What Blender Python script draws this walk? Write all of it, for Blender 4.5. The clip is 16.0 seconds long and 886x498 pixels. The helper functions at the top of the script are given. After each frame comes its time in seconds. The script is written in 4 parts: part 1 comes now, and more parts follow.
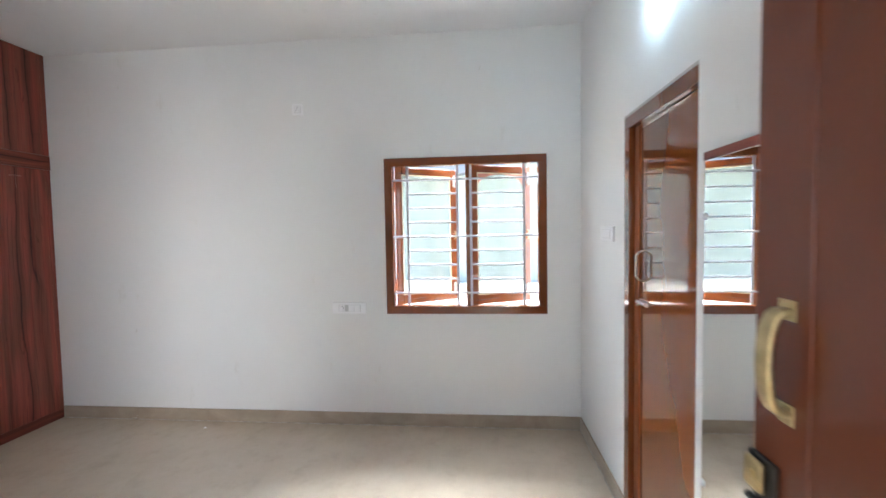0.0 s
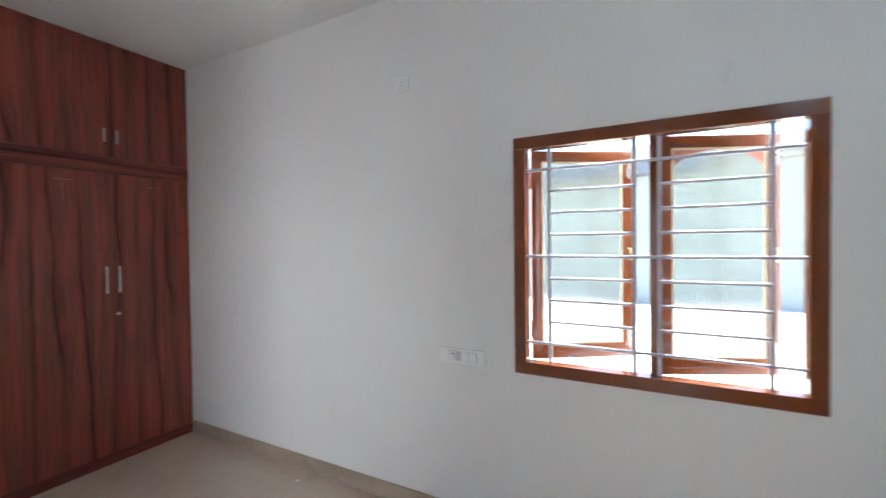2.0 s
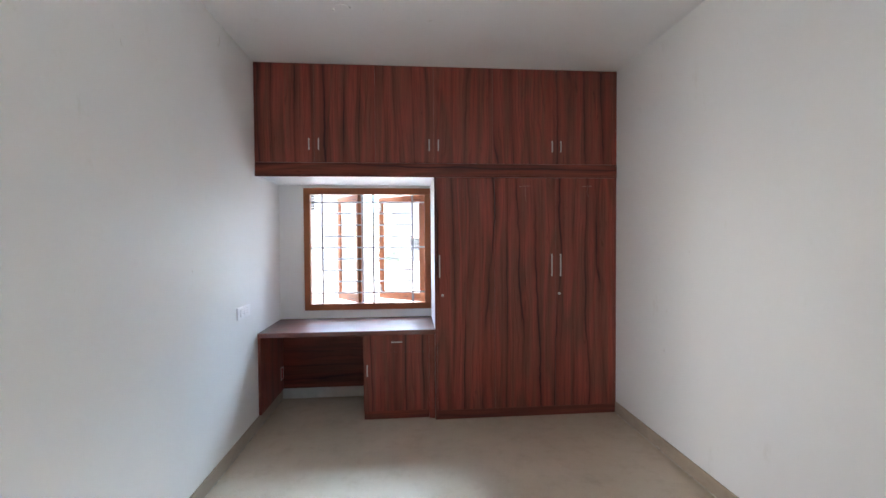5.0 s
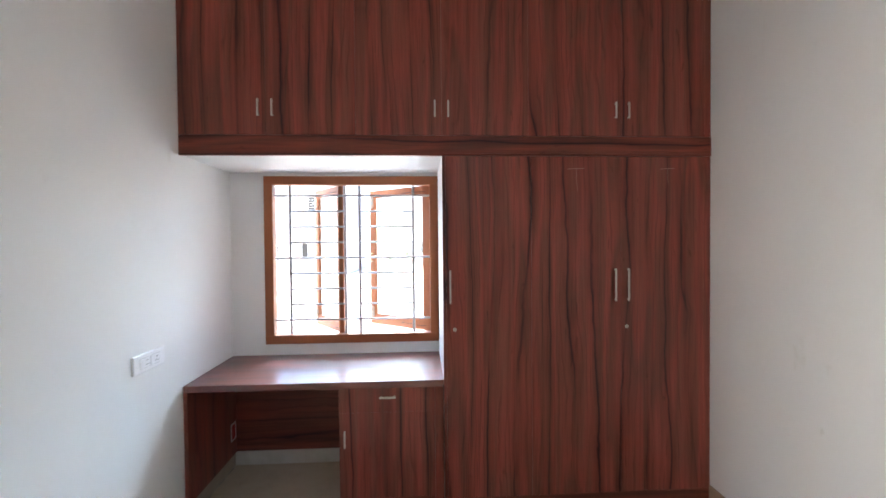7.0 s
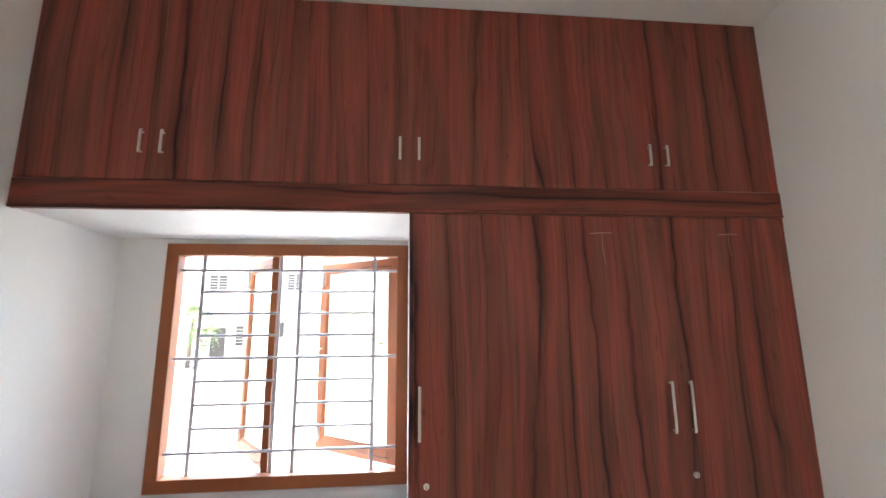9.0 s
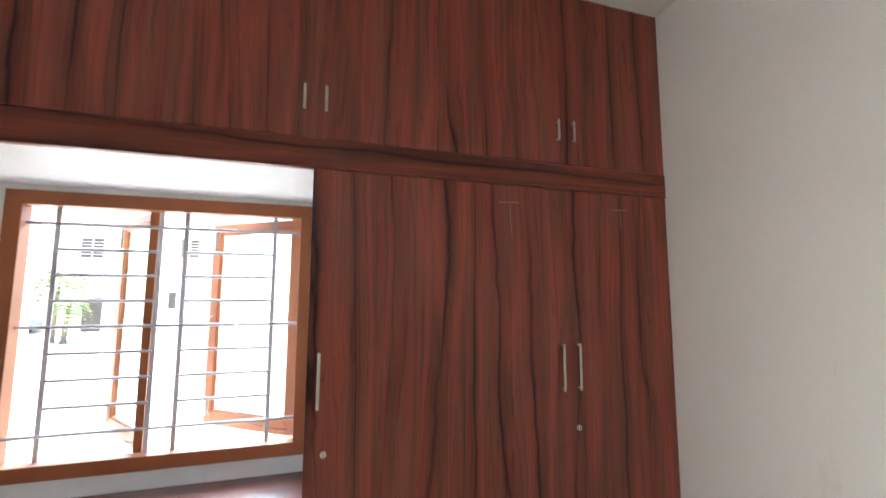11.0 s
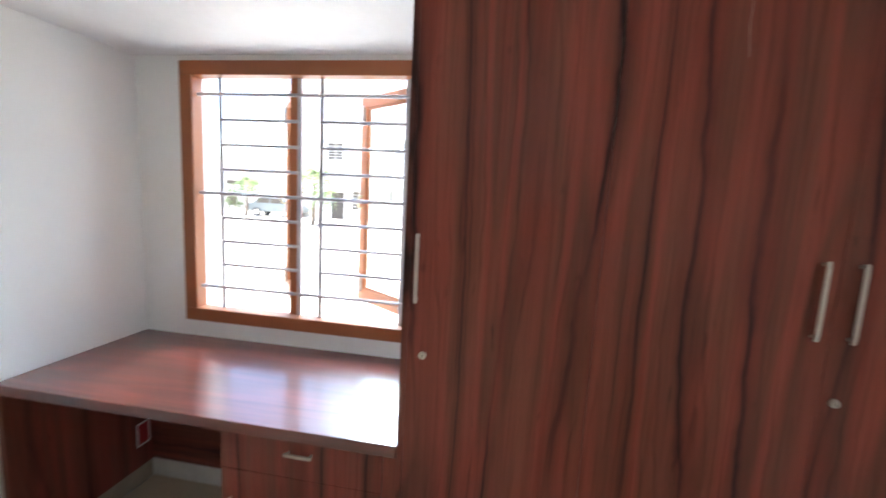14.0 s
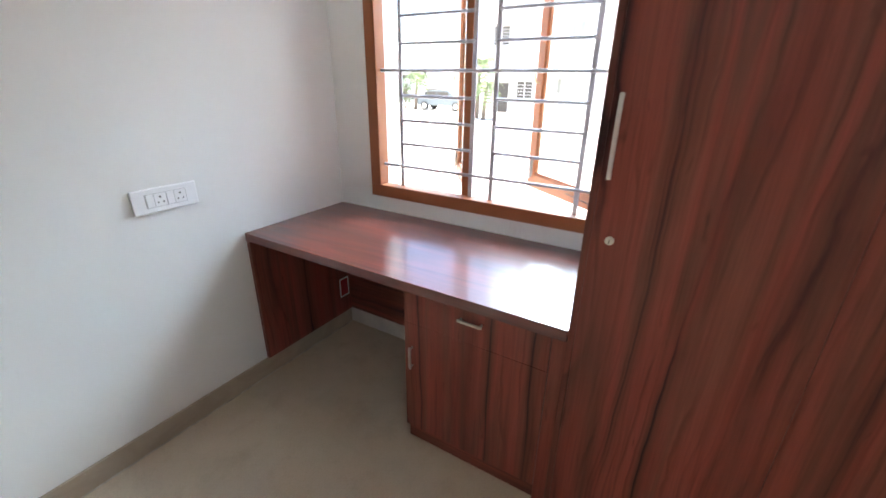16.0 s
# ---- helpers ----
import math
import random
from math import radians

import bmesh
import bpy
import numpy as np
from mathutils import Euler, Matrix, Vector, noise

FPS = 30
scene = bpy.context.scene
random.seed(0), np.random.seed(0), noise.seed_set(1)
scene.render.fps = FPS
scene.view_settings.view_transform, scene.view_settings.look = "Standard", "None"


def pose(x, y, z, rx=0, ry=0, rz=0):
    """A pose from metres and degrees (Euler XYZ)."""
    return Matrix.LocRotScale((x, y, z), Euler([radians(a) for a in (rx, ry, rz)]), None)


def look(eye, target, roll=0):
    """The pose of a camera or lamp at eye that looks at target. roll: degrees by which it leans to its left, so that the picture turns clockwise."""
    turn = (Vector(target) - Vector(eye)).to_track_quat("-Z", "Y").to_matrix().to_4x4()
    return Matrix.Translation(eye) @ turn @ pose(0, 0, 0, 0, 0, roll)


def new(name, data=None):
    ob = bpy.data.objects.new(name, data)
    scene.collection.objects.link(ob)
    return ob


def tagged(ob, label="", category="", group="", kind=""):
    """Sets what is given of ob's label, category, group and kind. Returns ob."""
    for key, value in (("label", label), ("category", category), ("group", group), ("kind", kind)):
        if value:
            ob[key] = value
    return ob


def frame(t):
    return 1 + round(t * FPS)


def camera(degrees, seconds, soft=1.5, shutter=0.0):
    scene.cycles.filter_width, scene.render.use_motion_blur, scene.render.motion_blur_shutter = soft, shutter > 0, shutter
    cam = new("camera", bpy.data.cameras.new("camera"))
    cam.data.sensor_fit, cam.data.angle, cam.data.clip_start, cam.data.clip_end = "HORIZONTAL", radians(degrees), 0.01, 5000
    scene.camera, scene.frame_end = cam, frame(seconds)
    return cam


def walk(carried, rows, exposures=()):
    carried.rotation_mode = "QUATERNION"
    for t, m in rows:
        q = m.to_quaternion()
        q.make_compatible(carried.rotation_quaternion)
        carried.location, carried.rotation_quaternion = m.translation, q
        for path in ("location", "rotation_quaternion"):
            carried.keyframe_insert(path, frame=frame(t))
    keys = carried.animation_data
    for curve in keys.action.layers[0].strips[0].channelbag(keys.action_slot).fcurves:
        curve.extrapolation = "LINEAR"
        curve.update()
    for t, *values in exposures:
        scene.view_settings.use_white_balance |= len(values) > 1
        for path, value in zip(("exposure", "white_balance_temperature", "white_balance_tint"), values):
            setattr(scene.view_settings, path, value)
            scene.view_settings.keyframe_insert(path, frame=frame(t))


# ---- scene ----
cam = camera(94.0, 16.0, soft=1.5, shutter=0.5)
PATH = [
    (0, (0.096, -0.026, 1.552), (-0.082, 1.964, 1.46), -1.0),
    (0.5, (0.087, 0.283, 1.574), (-0.191, 2.262, 1.486), -1.0),
    (1, (0.102, 0.601, 1.589), (-0.332, 2.552, 1.516), -0.9),
    (1.5, (0.086, 0.862, 1.574), (-0.56, 2.754, 1.524), -0.8),
    (2, (0.043, 1.09, 1.583), (-0.897, 2.855, 1.549), -0.7),
    (2.5, (0.053, 1.25, 1.585), (-1.25, 2.767, 1.553), -0.5),
    (3, (0.105, 1.306, 1.596), (-1.516, 2.478, 1.559), -0.4),
    (3.5, (0.142, 1.292, 1.599), (-1.693, 2.088, 1.558), -0.3),
    (4, (0.154, 1.251, 1.567), (-1.786, 1.739, 1.533), -0.4),
    (4.5, (0.147, 1.235, 1.584), (-1.834, 1.503, 1.534), -0.2),
    (4.7, (0.133, 1.263, 1.573), (-1.856, 1.464, 1.524), -0.2),
    (6.8, (-0.939, 1.409, 1.609), (-2.936, 1.507, 1.563), -0.7),
    (7, (-1.068, 1.404, 1.605), (-3.065, 1.512, 1.57), -0.5),
    (7.5, (-1.404, 1.432, 1.616), (-3.401, 1.531, 1.66), -0.6),
    (8, (-1.687, 1.489, 1.628), (-3.68, 1.54, 1.79), -0.5),
    (8.2, (-1.777, 1.506, 1.646), (-3.765, 1.548, 1.867), -0.4),
    (10.3, (-1.893, 1.537, 1.693), (-3.808, 1.971, 2.076), 0.2),
    (10.5, (-1.893, 1.548, 1.691), (-3.804, 2.03, 2.032), 0.2),
    (11, (-1.919, 1.558, 1.651), (-3.821, 2.138, 1.861), 0.2),
    (11.5, (-1.939, 1.568, 1.615), (-3.839, 2.189, 1.686), 0.5),
    (12, (-1.96, 1.595, 1.597), (-3.866, 2.198, 1.557), 1.1),
    (12.5, (-1.997, 1.667, 1.587), (-3.927, 2.183, 1.484), 1.6),
    (13, (-2.14, 1.743, 1.569), (-4.104, 2.098, 1.438), 2.3),
    (13.5, (-2.295, 1.796, 1.562), (-4.286, 1.848, 1.382), 2.8),
    (14, (-2.372, 1.826, 1.548), (-4.329, 1.505, 1.284), 3.0),
    (14.5, (-2.376, 1.824, 1.537), (-4.230, 1.182, 1.145), 2.8),
    (15, (-2.369, 1.813, 1.511), (-4.104, 0.966, 0.992), 2.3),
    (15.5, (-2.387, 1.811, 1.470), (-4.034, 0.866, 0.844), 1.7),
    (16, (-2.430, 1.743, 1.460), (-4.013, 0.790, 0.699), 0.8),
]
EXPOSURES = [(0, 3.50, 6150, 12), (0.5, 3.40, 6050, 12), (1.5, 3.25, 6020, 12), (3, 3.13, 6050, 12), (4.5, 3.28, 6250, 13), (7, 3.55, 6600, 13), (8, 3.62, 6850, 13),
             (10.5, 3.68, 6900, 10), (12.5, 3.52, 6700, 11), (14, 3.46, 6850, 12), (16, 3.38, 6950, 13)]
walk(cam, [(t, look(eye, target, roll)) for t, eye, target, roll in PATH], EXPOSURES)

# ---- world and large lights ----
world = bpy.data.worlds.new("world")
scene.world = world
world.use_nodes = True
wn = world.node_tree
wn.nodes.clear()
sky = wn.nodes.new("ShaderNodeTexSky")
sky.sky_type = "NISHITA"
sky.sun_disc = False
sky.dust_density, sky.ozone_density = 0.4, 2.5
SUN_ELEVATION, SUN_AZIMUTH = 80.0, 120.0      # azimuth from north (+y) towards east (+x)
sky.sun_elevation = radians(SUN_ELEVATION)
sky.sun_rotation = radians(SUN_AZIMUTH)
bg = wn.nodes.new("ShaderNodeBackground")
bg.inputs["Strength"].default_value = 0.10
wout = wn.nodes.new("ShaderNodeOutputWorld")
wn.links.new(sky.outputs[0], bg.inputs[0])
wn.links.new(bg.outputs[0], wout.inputs[0])

sun_data = bpy.data.lights.new("sun", "SUN")
sun_data.energy, sun_data.angle, sun_data.color = 3.2, radians(0.5), (1.0, 0.95, 0.88)
sun = new("sun", sun_data)
_az, _el = radians(SUN_AZIMUTH), radians(SUN_ELEVATION)
_to = Vector((math.sin(_az) * math.cos(_el), math.cos(_az) * math.cos(_el), math.sin(_el)))
sun.matrix_world = look(_to * 40, (0, 0, 0))


def area_lamp(name, place, target, width, height, power, color):
    """An added area lamp; west and north stand in for the open sky above a window's opening."""
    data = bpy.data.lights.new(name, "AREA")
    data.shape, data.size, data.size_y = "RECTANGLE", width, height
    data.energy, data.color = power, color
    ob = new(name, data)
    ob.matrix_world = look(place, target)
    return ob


area_lamp("skylight_west", (-7.8, 1.0, 4.35), (-4.1, 0.85, 1.45), 2.8, 2.2, 155, (0.60, 0.81, 1.0))
area_lamp("skylight_north", (1.0, 9.5, 7.0), (0.0, 3.2, 1.5), 6.0, 5.0, 700, (0.93, 0.97, 1.0))
# added fill from the unseen hall, brightens the north wall and wardrobe
area_lamp("hall_fill", (2.28, -2.6, 1.55), (0.2, -0.6, 1.5), 1.0, 2.3, 22, (1.0, 0.97, 0.92))

# ---- plan, in metres ----
X_W, X_E, Y_S, Y_N, Z_C = -4.12, 0.855, 0.042, 3.165, 3.05
T_WALL = 0.22
X_FRONT = -3.485          # front of the wardrobe
Z_LOFT, Z_FASCIA = 2.225, 2.108
Y_WARD = 1.534
GROUND = -0.75


# ---- materials ----
def material(name):
    m = bpy.data.materials.new(name)
    m.use_nodes = True
    nt = m.node_tree
    b = nt.nodes["Principled BSDF"]
    return m, nt, b


def node(nt, kind, **inputs):
    n = nt.nodes.new(kind)
    for key, value in inputs.items():
        n.inputs[key.replace("_", " ")].default_value = value
    return n


def ramp(nt, fac, stops):
    n = nt.nodes.new("ShaderNodeValToRGB")
    els = n.color_ramp.elements
    while len(els) > 1:
        els.remove(els[-1])
    els[0].position, els[0].color = stops[0][0], (*stops[0][1], 1)
    for p, c in stops[1:]:
        e = els.new(p)
        e.color = (*c, 1)
    nt.links.new(fac, n.inputs[0])
    return n.outputs[0]


def mix(nt, fac, a, b, mode="MIX"):
    n = nt.nodes.new("ShaderNodeMix")
    n.data_type, n.blend_type = "RGBA", mode
    for sock, v in ((n.inputs[0], fac), (n.inputs[6], a), (n.inputs[7], b)):
        if hasattr(v, "links"):
            nt.links.new(v, sock)
        else:
            sock.default_value = v if isinstance(v, float) else (*v, 1)
    return n.outputs[2]


def stretched(nt, scale):
    """World position, scaled unevenly."""
    g = nt.nodes.new("ShaderNodeNewGeometry")
    v = nt.nodes.new("ShaderNodeVectorMath")
    v.operation = "MULTIPLY"
    v.inputs[1].default_value = scale
    nt.links.new(g.outputs["Position"], v.inputs[0])
    return v.outputs[0]


def noise_of(nt, scale, detail=4.0, rough=0.55, distort=0.0, size=1.0):
    n = nt.nodes.new("ShaderNodeTexNoise")
    n.inputs["Scale"].default_value = size
    n.inputs["Detail"].default_value = detail
    n.inputs["Roughness"].default_value = rough
    n.inputs["Distortion"].default_value = distort
    nt.links.new(stretched(nt, scale), n.inputs["Vector"])
    return n.outputs["Fac"]


def bump(nt, b, fac, strength, distance):
    n = nt.nodes.new("ShaderNodeBump")
    n.inputs["Strength"].default_value = strength
    n.inputs["Distance"].default_value = distance
    nt.links.new(fac, n.inputs["Height"])
    nt.links.new(n.outputs[0], b.inputs["Normal"])


def plain(name, color, rough=0.5, metal=0.0, vary=0.12, size=6.0, bumpy=0.0, coat=0.0):
    """Paint, metal, plastic or plaster with faint unevenness at two scales."""
    m, nt, b = material(name)
    f = noise_of(nt, (size, size, size), 5)
    f2 = noise_of(nt, (size * 9, size * 9, size * 9), 3)
    lo = tuple(c * (1 - vary) for c in color)
    hi = tuple(min(1, c * (1 + vary * 0.6)) for c in color)
    c1 = ramp(nt, f, [(0.3, lo), (0.7, hi)])
    c2 = ramp(nt, f2, [(0.3, tuple([1 - vary * 0.5] * 3)), (0.7, (1, 1, 1))])
    nt.links.new(mix(nt, 1.0, c1, c2, "MULTIPLY"), b.inputs["Base Color"])
    b.inputs["Roughness"].default_value = rough
    b.inputs["Metallic"].default_value = metal
    b.inputs["Coat Weight"].default_value = coat
    b.inputs["Coat Roughness"].default_value = 0.08
    if bumpy:
        bump(nt, b, f2, bumpy, 0.003)
    return m


def wall_paint(name, color):
    m, nt, b = material(name)
    blotch = noise_of(nt, (0.9, 0.9, 0.7), 4, 0.5)
    roller = noise_of(nt, (60, 60, 60), 4)
    mark = noise_of(nt, (5, 5, 2.2), 8, 0.7)
    c = ramp(nt, blotch, [(0.3, tuple(v * 0.955 for v in color)), (0.7, color)])
    s = ramp(nt, mark, [(0.28, (0.93, 0.92, 0.90)), (0.36, (1, 1, 1))])
    scuff = ramp(nt, noise_of(nt, (16, 16, 7), 3, 0.6, 0.6), [(0.74, (1, 1, 1)), (0.78, (0.84, 0.82, 0.79))])
    c = mix(nt, 1.0, mix(nt, 1.0, c, s, "MULTIPLY"), scuff, "MULTIPLY")
    nt.links.new(c, b.inputs["Base Color"])
    b.inputs["Roughness"].default_value = 0.42
    b.inputs["Specular IOR Level"].default_value = 0.4
    bump(nt, b, roller, 0.12, 0.0015)
    return m


def laminate(name, along, red, brown, veins=1.0):
    """Red-brown wood-print laminate; along is the world axis of the grain."""
    m, nt, b = material(name)

    def sc(a, c):
        return tuple(a if i == along else c for i in range(3))
    info = nt.nodes.new("ShaderNodeObjectInfo")
    shift = nt.nodes.new("ShaderNodeVectorMath")
    shift.operation = "MULTIPLY"
    shift.inputs[1].default_value = (3.7, 7.3, 5.9)
    nt.links.new(info.outputs["Location"], shift.inputs[0])
    sheet = nt.nodes.new("ShaderNodeVectorMath")
    geo = nt.nodes.new("ShaderNodeNewGeometry")
    nt.links.new(geo.outputs["Position"], sheet.inputs[0])
    nt.links.new(shift.outputs[0], sheet.inputs[1])

    def noise_of(nt, scale, detail=4.0, rough=0.55, distort=0.0):
        v = nt.nodes.new("ShaderNodeVectorMath")
        v.operation = "MULTIPLY"
        v.inputs[1].default_value = scale
        nt.links.new(sheet.outputs[0], v.inputs[0])
        n = node(nt, "ShaderNodeTexNoise", Scale=1.0, Detail=detail, Roughness=rough, Distortion=distort)
        nt.links.new(v.outputs[0], n.inputs["Vector"])
        return n.outputs["Fac"]

    def maths(op, a, c):
        n = nt.nodes.new("ShaderNodeMath")
        n.operation = op
        for sock, v in zip(n.inputs, (a, c)):
            if hasattr(v, "links"):
                nt.links.new(v, sock)
            else:
                sock.default_value = v
        return n.outputs[0]
    sep = nt.nodes.new("ShaderNodeSeparateXYZ")
    nt.links.new(sheet.outputs[0], sep.inputs[0])
    others = [i for i in range(3) if i != along]
    across = maths("ADD", sep.outputs[others[0]], sep.outputs[others[1]])
    sway = noise_of(nt, sc(1.1, 1.8), 4, 0.55)
    quiver = noise_of(nt, sc(7.5, 11.0), 3, 0.55)
    across = maths("ADD", across, maths("ADD", maths("MULTIPLY", sway, 0.07), maths("MULTIPLY", quiver, 0.016)))
    drift = noise_of(nt, sc(0.45, 1.6), 4, 0.45, 0.0)
    jitter = noise_of(nt, sc(0.12, 5.0), 1, 0.5)
    broad = noise_of(nt, sc(0.45, 5.0), 2, 0.5, 0.3)
    streak = noise_of(nt, sc(1.2, 34), 5, 0.6, 0.3)
    fine = noise_of(nt, sc(5, 150), 4, 0.62)
    fade = noise_of(nt, sc(0.8, 7.0), 2, 0.5)
    knot = noise_of(nt, sc(7.0, 30), 2, 0.5, 0.5)
    ring = maths("FRACT", maths("ADD", maths("ADD", maths("MULTIPLY", across, 6.6), maths("MULTIPLY", drift, 2.0)), maths("MULTIPLY", jitter, 2.1)), 0.0)
    vein = ramp(nt, ring, [(0.0, (0.10, 0.08, 0.13)), (0.022, (0.20, 0.16, 0.21)), (0.045, (0.44, 0.39, 0.43)), (0.09, (0.66, 0.61, 0.63)), (0.24, (0.90, 0.88, 0.88)), (0.42, (1.08, 1.08, 1.08)), (0.74, (1.04, 1.04, 1.04)), (0.90, (0.84, 0.81, 0.82)), (0.975, (0.58, 0.53, 0.56)), (1.0, (0.16, 0.13, 0.19))])
    strength = ramp(nt, fade, [(0.36, (0.22, 0.22, 0.22)), (0.60, (1.0, 1.0, 1.0))])
    line = maths("FRACT", maths("ADD", maths("ADD", maths("MULTIPLY", across, 31.0), maths("MULTIPLY", drift, 9.0)), maths("MULTIPLY", jitter, 7.0)), 0.0)
    hair = ramp(nt, line, [(0.0, (0.42, 0.36, 0.39)), (0.10, (0.60, 0.55, 0.57)), (0.24, (1, 1, 1)), (0.90, (1, 1, 1)), (1.0, (0.42, 0.36, 0.39))])
    hair_on = ramp(nt, noise_of(nt, sc(1.6, 19), 2, 0.5), [(0.44, (0.0, 0.0, 0.0)), (0.60, (0.55, 0.55, 0.55))])
    base = ramp(nt, broad, [(0.34, red), (0.43, tuple(v * 0.86 for v in brown)), (0.50, tuple(v * 1.14 for v in red)), (0.58, brown), (0.66, red)])
    s1 = ramp(nt, streak, [(0.31, (0.72, 0.69, 0.70)), (0.45, (0.96, 0.95, 0.95)), (0.66, (1.12, 1.14, 1.14))])
    s2 = ramp(nt, fine, [(0.34, (0.86, 0.85, 0.85)), (0.6, (1.02, 1.02, 1.02))])
    kn = ramp(nt, knot, [(0.25, (0.50, 0.45, 0.46)), (0.33, (1, 1, 1))])
    c = mix(nt, 1.0, base, s1, "MULTIPLY")
    c = mix(nt, 1.0, c, s2, "MULTIPLY")
    c = mix(nt, maths("MULTIPLY", hair_on, veins), c, mix(nt, 1.0, c, hair, "MULTIPLY"))
    c = mix(nt, maths("MULTIPLY", strength, veins), c, mix(nt, 1.0, c, vein, "MULTIPLY"))
    c = mix(nt, 0.6 * veins, c, kn, "MULTIPLY")
    nt.links.new(c, b.inputs["Base Color"])
    rough = ramp(nt, streak, [(0.3, (0.29, 0.29, 0.29)), (0.7, (0.38, 0.38, 0.38))])
    nt.links.new(rough, b.inputs["Roughness"])
    b.inputs["Specular IOR Level"].default_value = 0.31
    bump(nt, b, fine, 0.06, 0.001)
    return m


def enamel(name, color, rough=0.16, brushed=0.05, coat=0.3):
    """Glossy brush-painted enamel over wood."""
    m, nt, b = material(name)
    tone = noise_of(nt, (3, 3, 1.2), 4)
    brush = noise_of(nt, (40, 40, 6), 4)
    c = ramp(nt, tone, [(0.3, tuple(v * 0.8 for v in color)), (0.7, color)])
    nt.links.new(c, b.inputs["Base Color"])
    b.inputs["Roughness"].default_value = rough
    b.inputs["Specular IOR Level"].default_value = 0.4
    b.inputs["Coat Weight"].default_value = coat
    b.inputs["Coat Roughness"].default_value = 0.05
    bump(nt, b, brush, brushed, 0.002)
    return m


def tile_floor(name):
    m, nt, b = material(name)
    cloud = noise_of(nt, (1.6, 1.6, 1.6), 5, 0.55, 0.6)
    vein = noise_of(nt, (5, 3, 4), 7, 0.6, 1.2)
    speck = noise_of(nt, (140, 140, 140), 2)
    dust = noise_of(nt, (7, 7, 7), 8, 0.65)
    c = ramp(nt, cloud, [(0.3, (0.58, 0.485, 0.370)), (0.7, (0.645, 0.545, 0.425))])
    c = mix(nt, 1.0, c, ramp(nt, vein, [(0.35, (0.965, 0.96, 0.955)), (0.55, (1, 1, 1))]), "MULTIPLY")
    c = mix(nt, 0.5, c, ramp(nt, speck, [(0.3, (0.88, 0.87, 0.86)), (0.6, (1, 1, 1))]), "MULTIPLY")
    c = mix(nt, 1.0, c, ramp(nt, dust, [(0.30, (0.90, 0.89, 0.88)), (0.48, (1, 1, 1)), (0.75, (1.04, 1.04, 1.05))]), "MULTIPLY")
    c = mix(nt, 1.0, c, ramp(nt, noise_of(nt, (13, 9, 9), 4, 0.65, 0.5), [(0.72, (1, 1, 1)), (0.78, (0.74, 0.70, 0.66))]), "MULTIPLY")
    nt.links.new(c, b.inputs["Base Color"])
    r = ramp(nt, dust, [(0.3, (0.20, 0.20, 0.20)), (0.7, (0.14, 0.14, 0.14))])
    nt.links.new(r, b.inputs["Roughness"])
    b.inputs["Specular IOR Level"].default_value = 0.5
    return m


def skirting_tile(name):
    m, nt, b = material(name)
    cloud = noise_of(nt, (4, 4, 6), 5, 0.6, 0.8)
    splash = noise_of(nt, (9, 9, 22), 6, 0.7)
    c = ramp(nt, cloud, [(0.3, (0.34, 0.27, 0.20)), (0.7, (0.45, 0.37, 0.285))])
    c = mix(nt, ramp(nt, splash, [(0.69, (0, 0, 0)), (0.73, (1, 1, 1))]), c, (0.7, 0.68, 0.64))
    nt.links.new(c, b.inputs["Base Color"])
    b.inputs["Roughness"].default_value = 0.3
    return m


M_WALL = wall_paint("white_wall_paint", (0.86, 0.86, 0.85))
M_CEIL = wall_paint("ceiling_paint", (0.86, 0.86, 0.86))
M_LAM = laminate("vertical_grain_laminate", 2, (0.278, 0.064, 0.045), (0.225, 0.074, 0.050))
M_LAM_H = laminate("horizontal_grain_laminate", 1, (0.215, 0.050, 0.032), (0.155, 0.044, 0.028))
M_LAM_TOP = laminate("desktop_laminate", 1, (0.165, 0.034, 0.022), (0.125, 0.030, 0.020), 0.5)
M_LAM_TOP.node_tree.nodes["Principled BSDF"].inputs["Coat Weight"].default_value = 1.0
M_LAM_TOP.node_tree.nodes["Principled BSDF"].inputs["Coat Roughness"].default_value = 0.15
M_LAM_TOP.node_tree.nodes["Principled BSDF"].inputs["Coat IOR"].default_value = 1.65
_nt = M_LAM_TOP.node_tree
_b = _nt.nodes["Principled BSDF"]
_src = _b.inputs["Base Color"].links[0].from_socket
_scuff = ramp(_nt, noise_of(_nt, (26, 7, 20), 7, 0.72, 0.8), [(0.70, (0, 0, 0)), (0.76, (0.55, 0.55, 0.55))])
_nt.links.new(mix(_nt, _scuff, _src, (0.42, 0.30, 0.27)), _b.inputs["Base Color"])
_nt.links.new(ramp(_nt, noise_of(_nt, (9, 9, 9), 7, 0.7), [(0.35, (0.15, 0.15, 0.15)), (0.7, (0.24, 0.24, 0.24))]), _b.inputs["Coat Roughness"])
M_WHITE_LAM = plain("white_laminate", (0.78, 0.78, 0.79), 0.5, vary=0.05, size=3)
M_ENAMEL = enamel("brown_enamel", (0.205, 0.054, 0.014), 0.13, 0.05, 0.4)
# lighter copy of brown_enamel, the brightness of lit wood is in its colour
M_ENAMEL_LIT = enamel("brown_enamel_lit", (0.36, 0.115, 0.042), 0.45, 0.05, 0.0)
M_DOOR = enamel("door_gloss_enamel", (0.25, 0.070, 0.013), 0.06, 0.004, 0.8)
M_DOOR2 = enamel("entrance_door_enamel", (0.150, 0.038, 0.015), 0.16, 0.05, 0.3)
M_FLOOR = tile_floor("polished_beige_tile")
M_SKIRT = skirting_tile("beige_skirting_tile")
M_GROUT = plain("pale_grout", (0.56, 0.51, 0.44), 0.9, 0.0, 0.45, 14, 0.4)
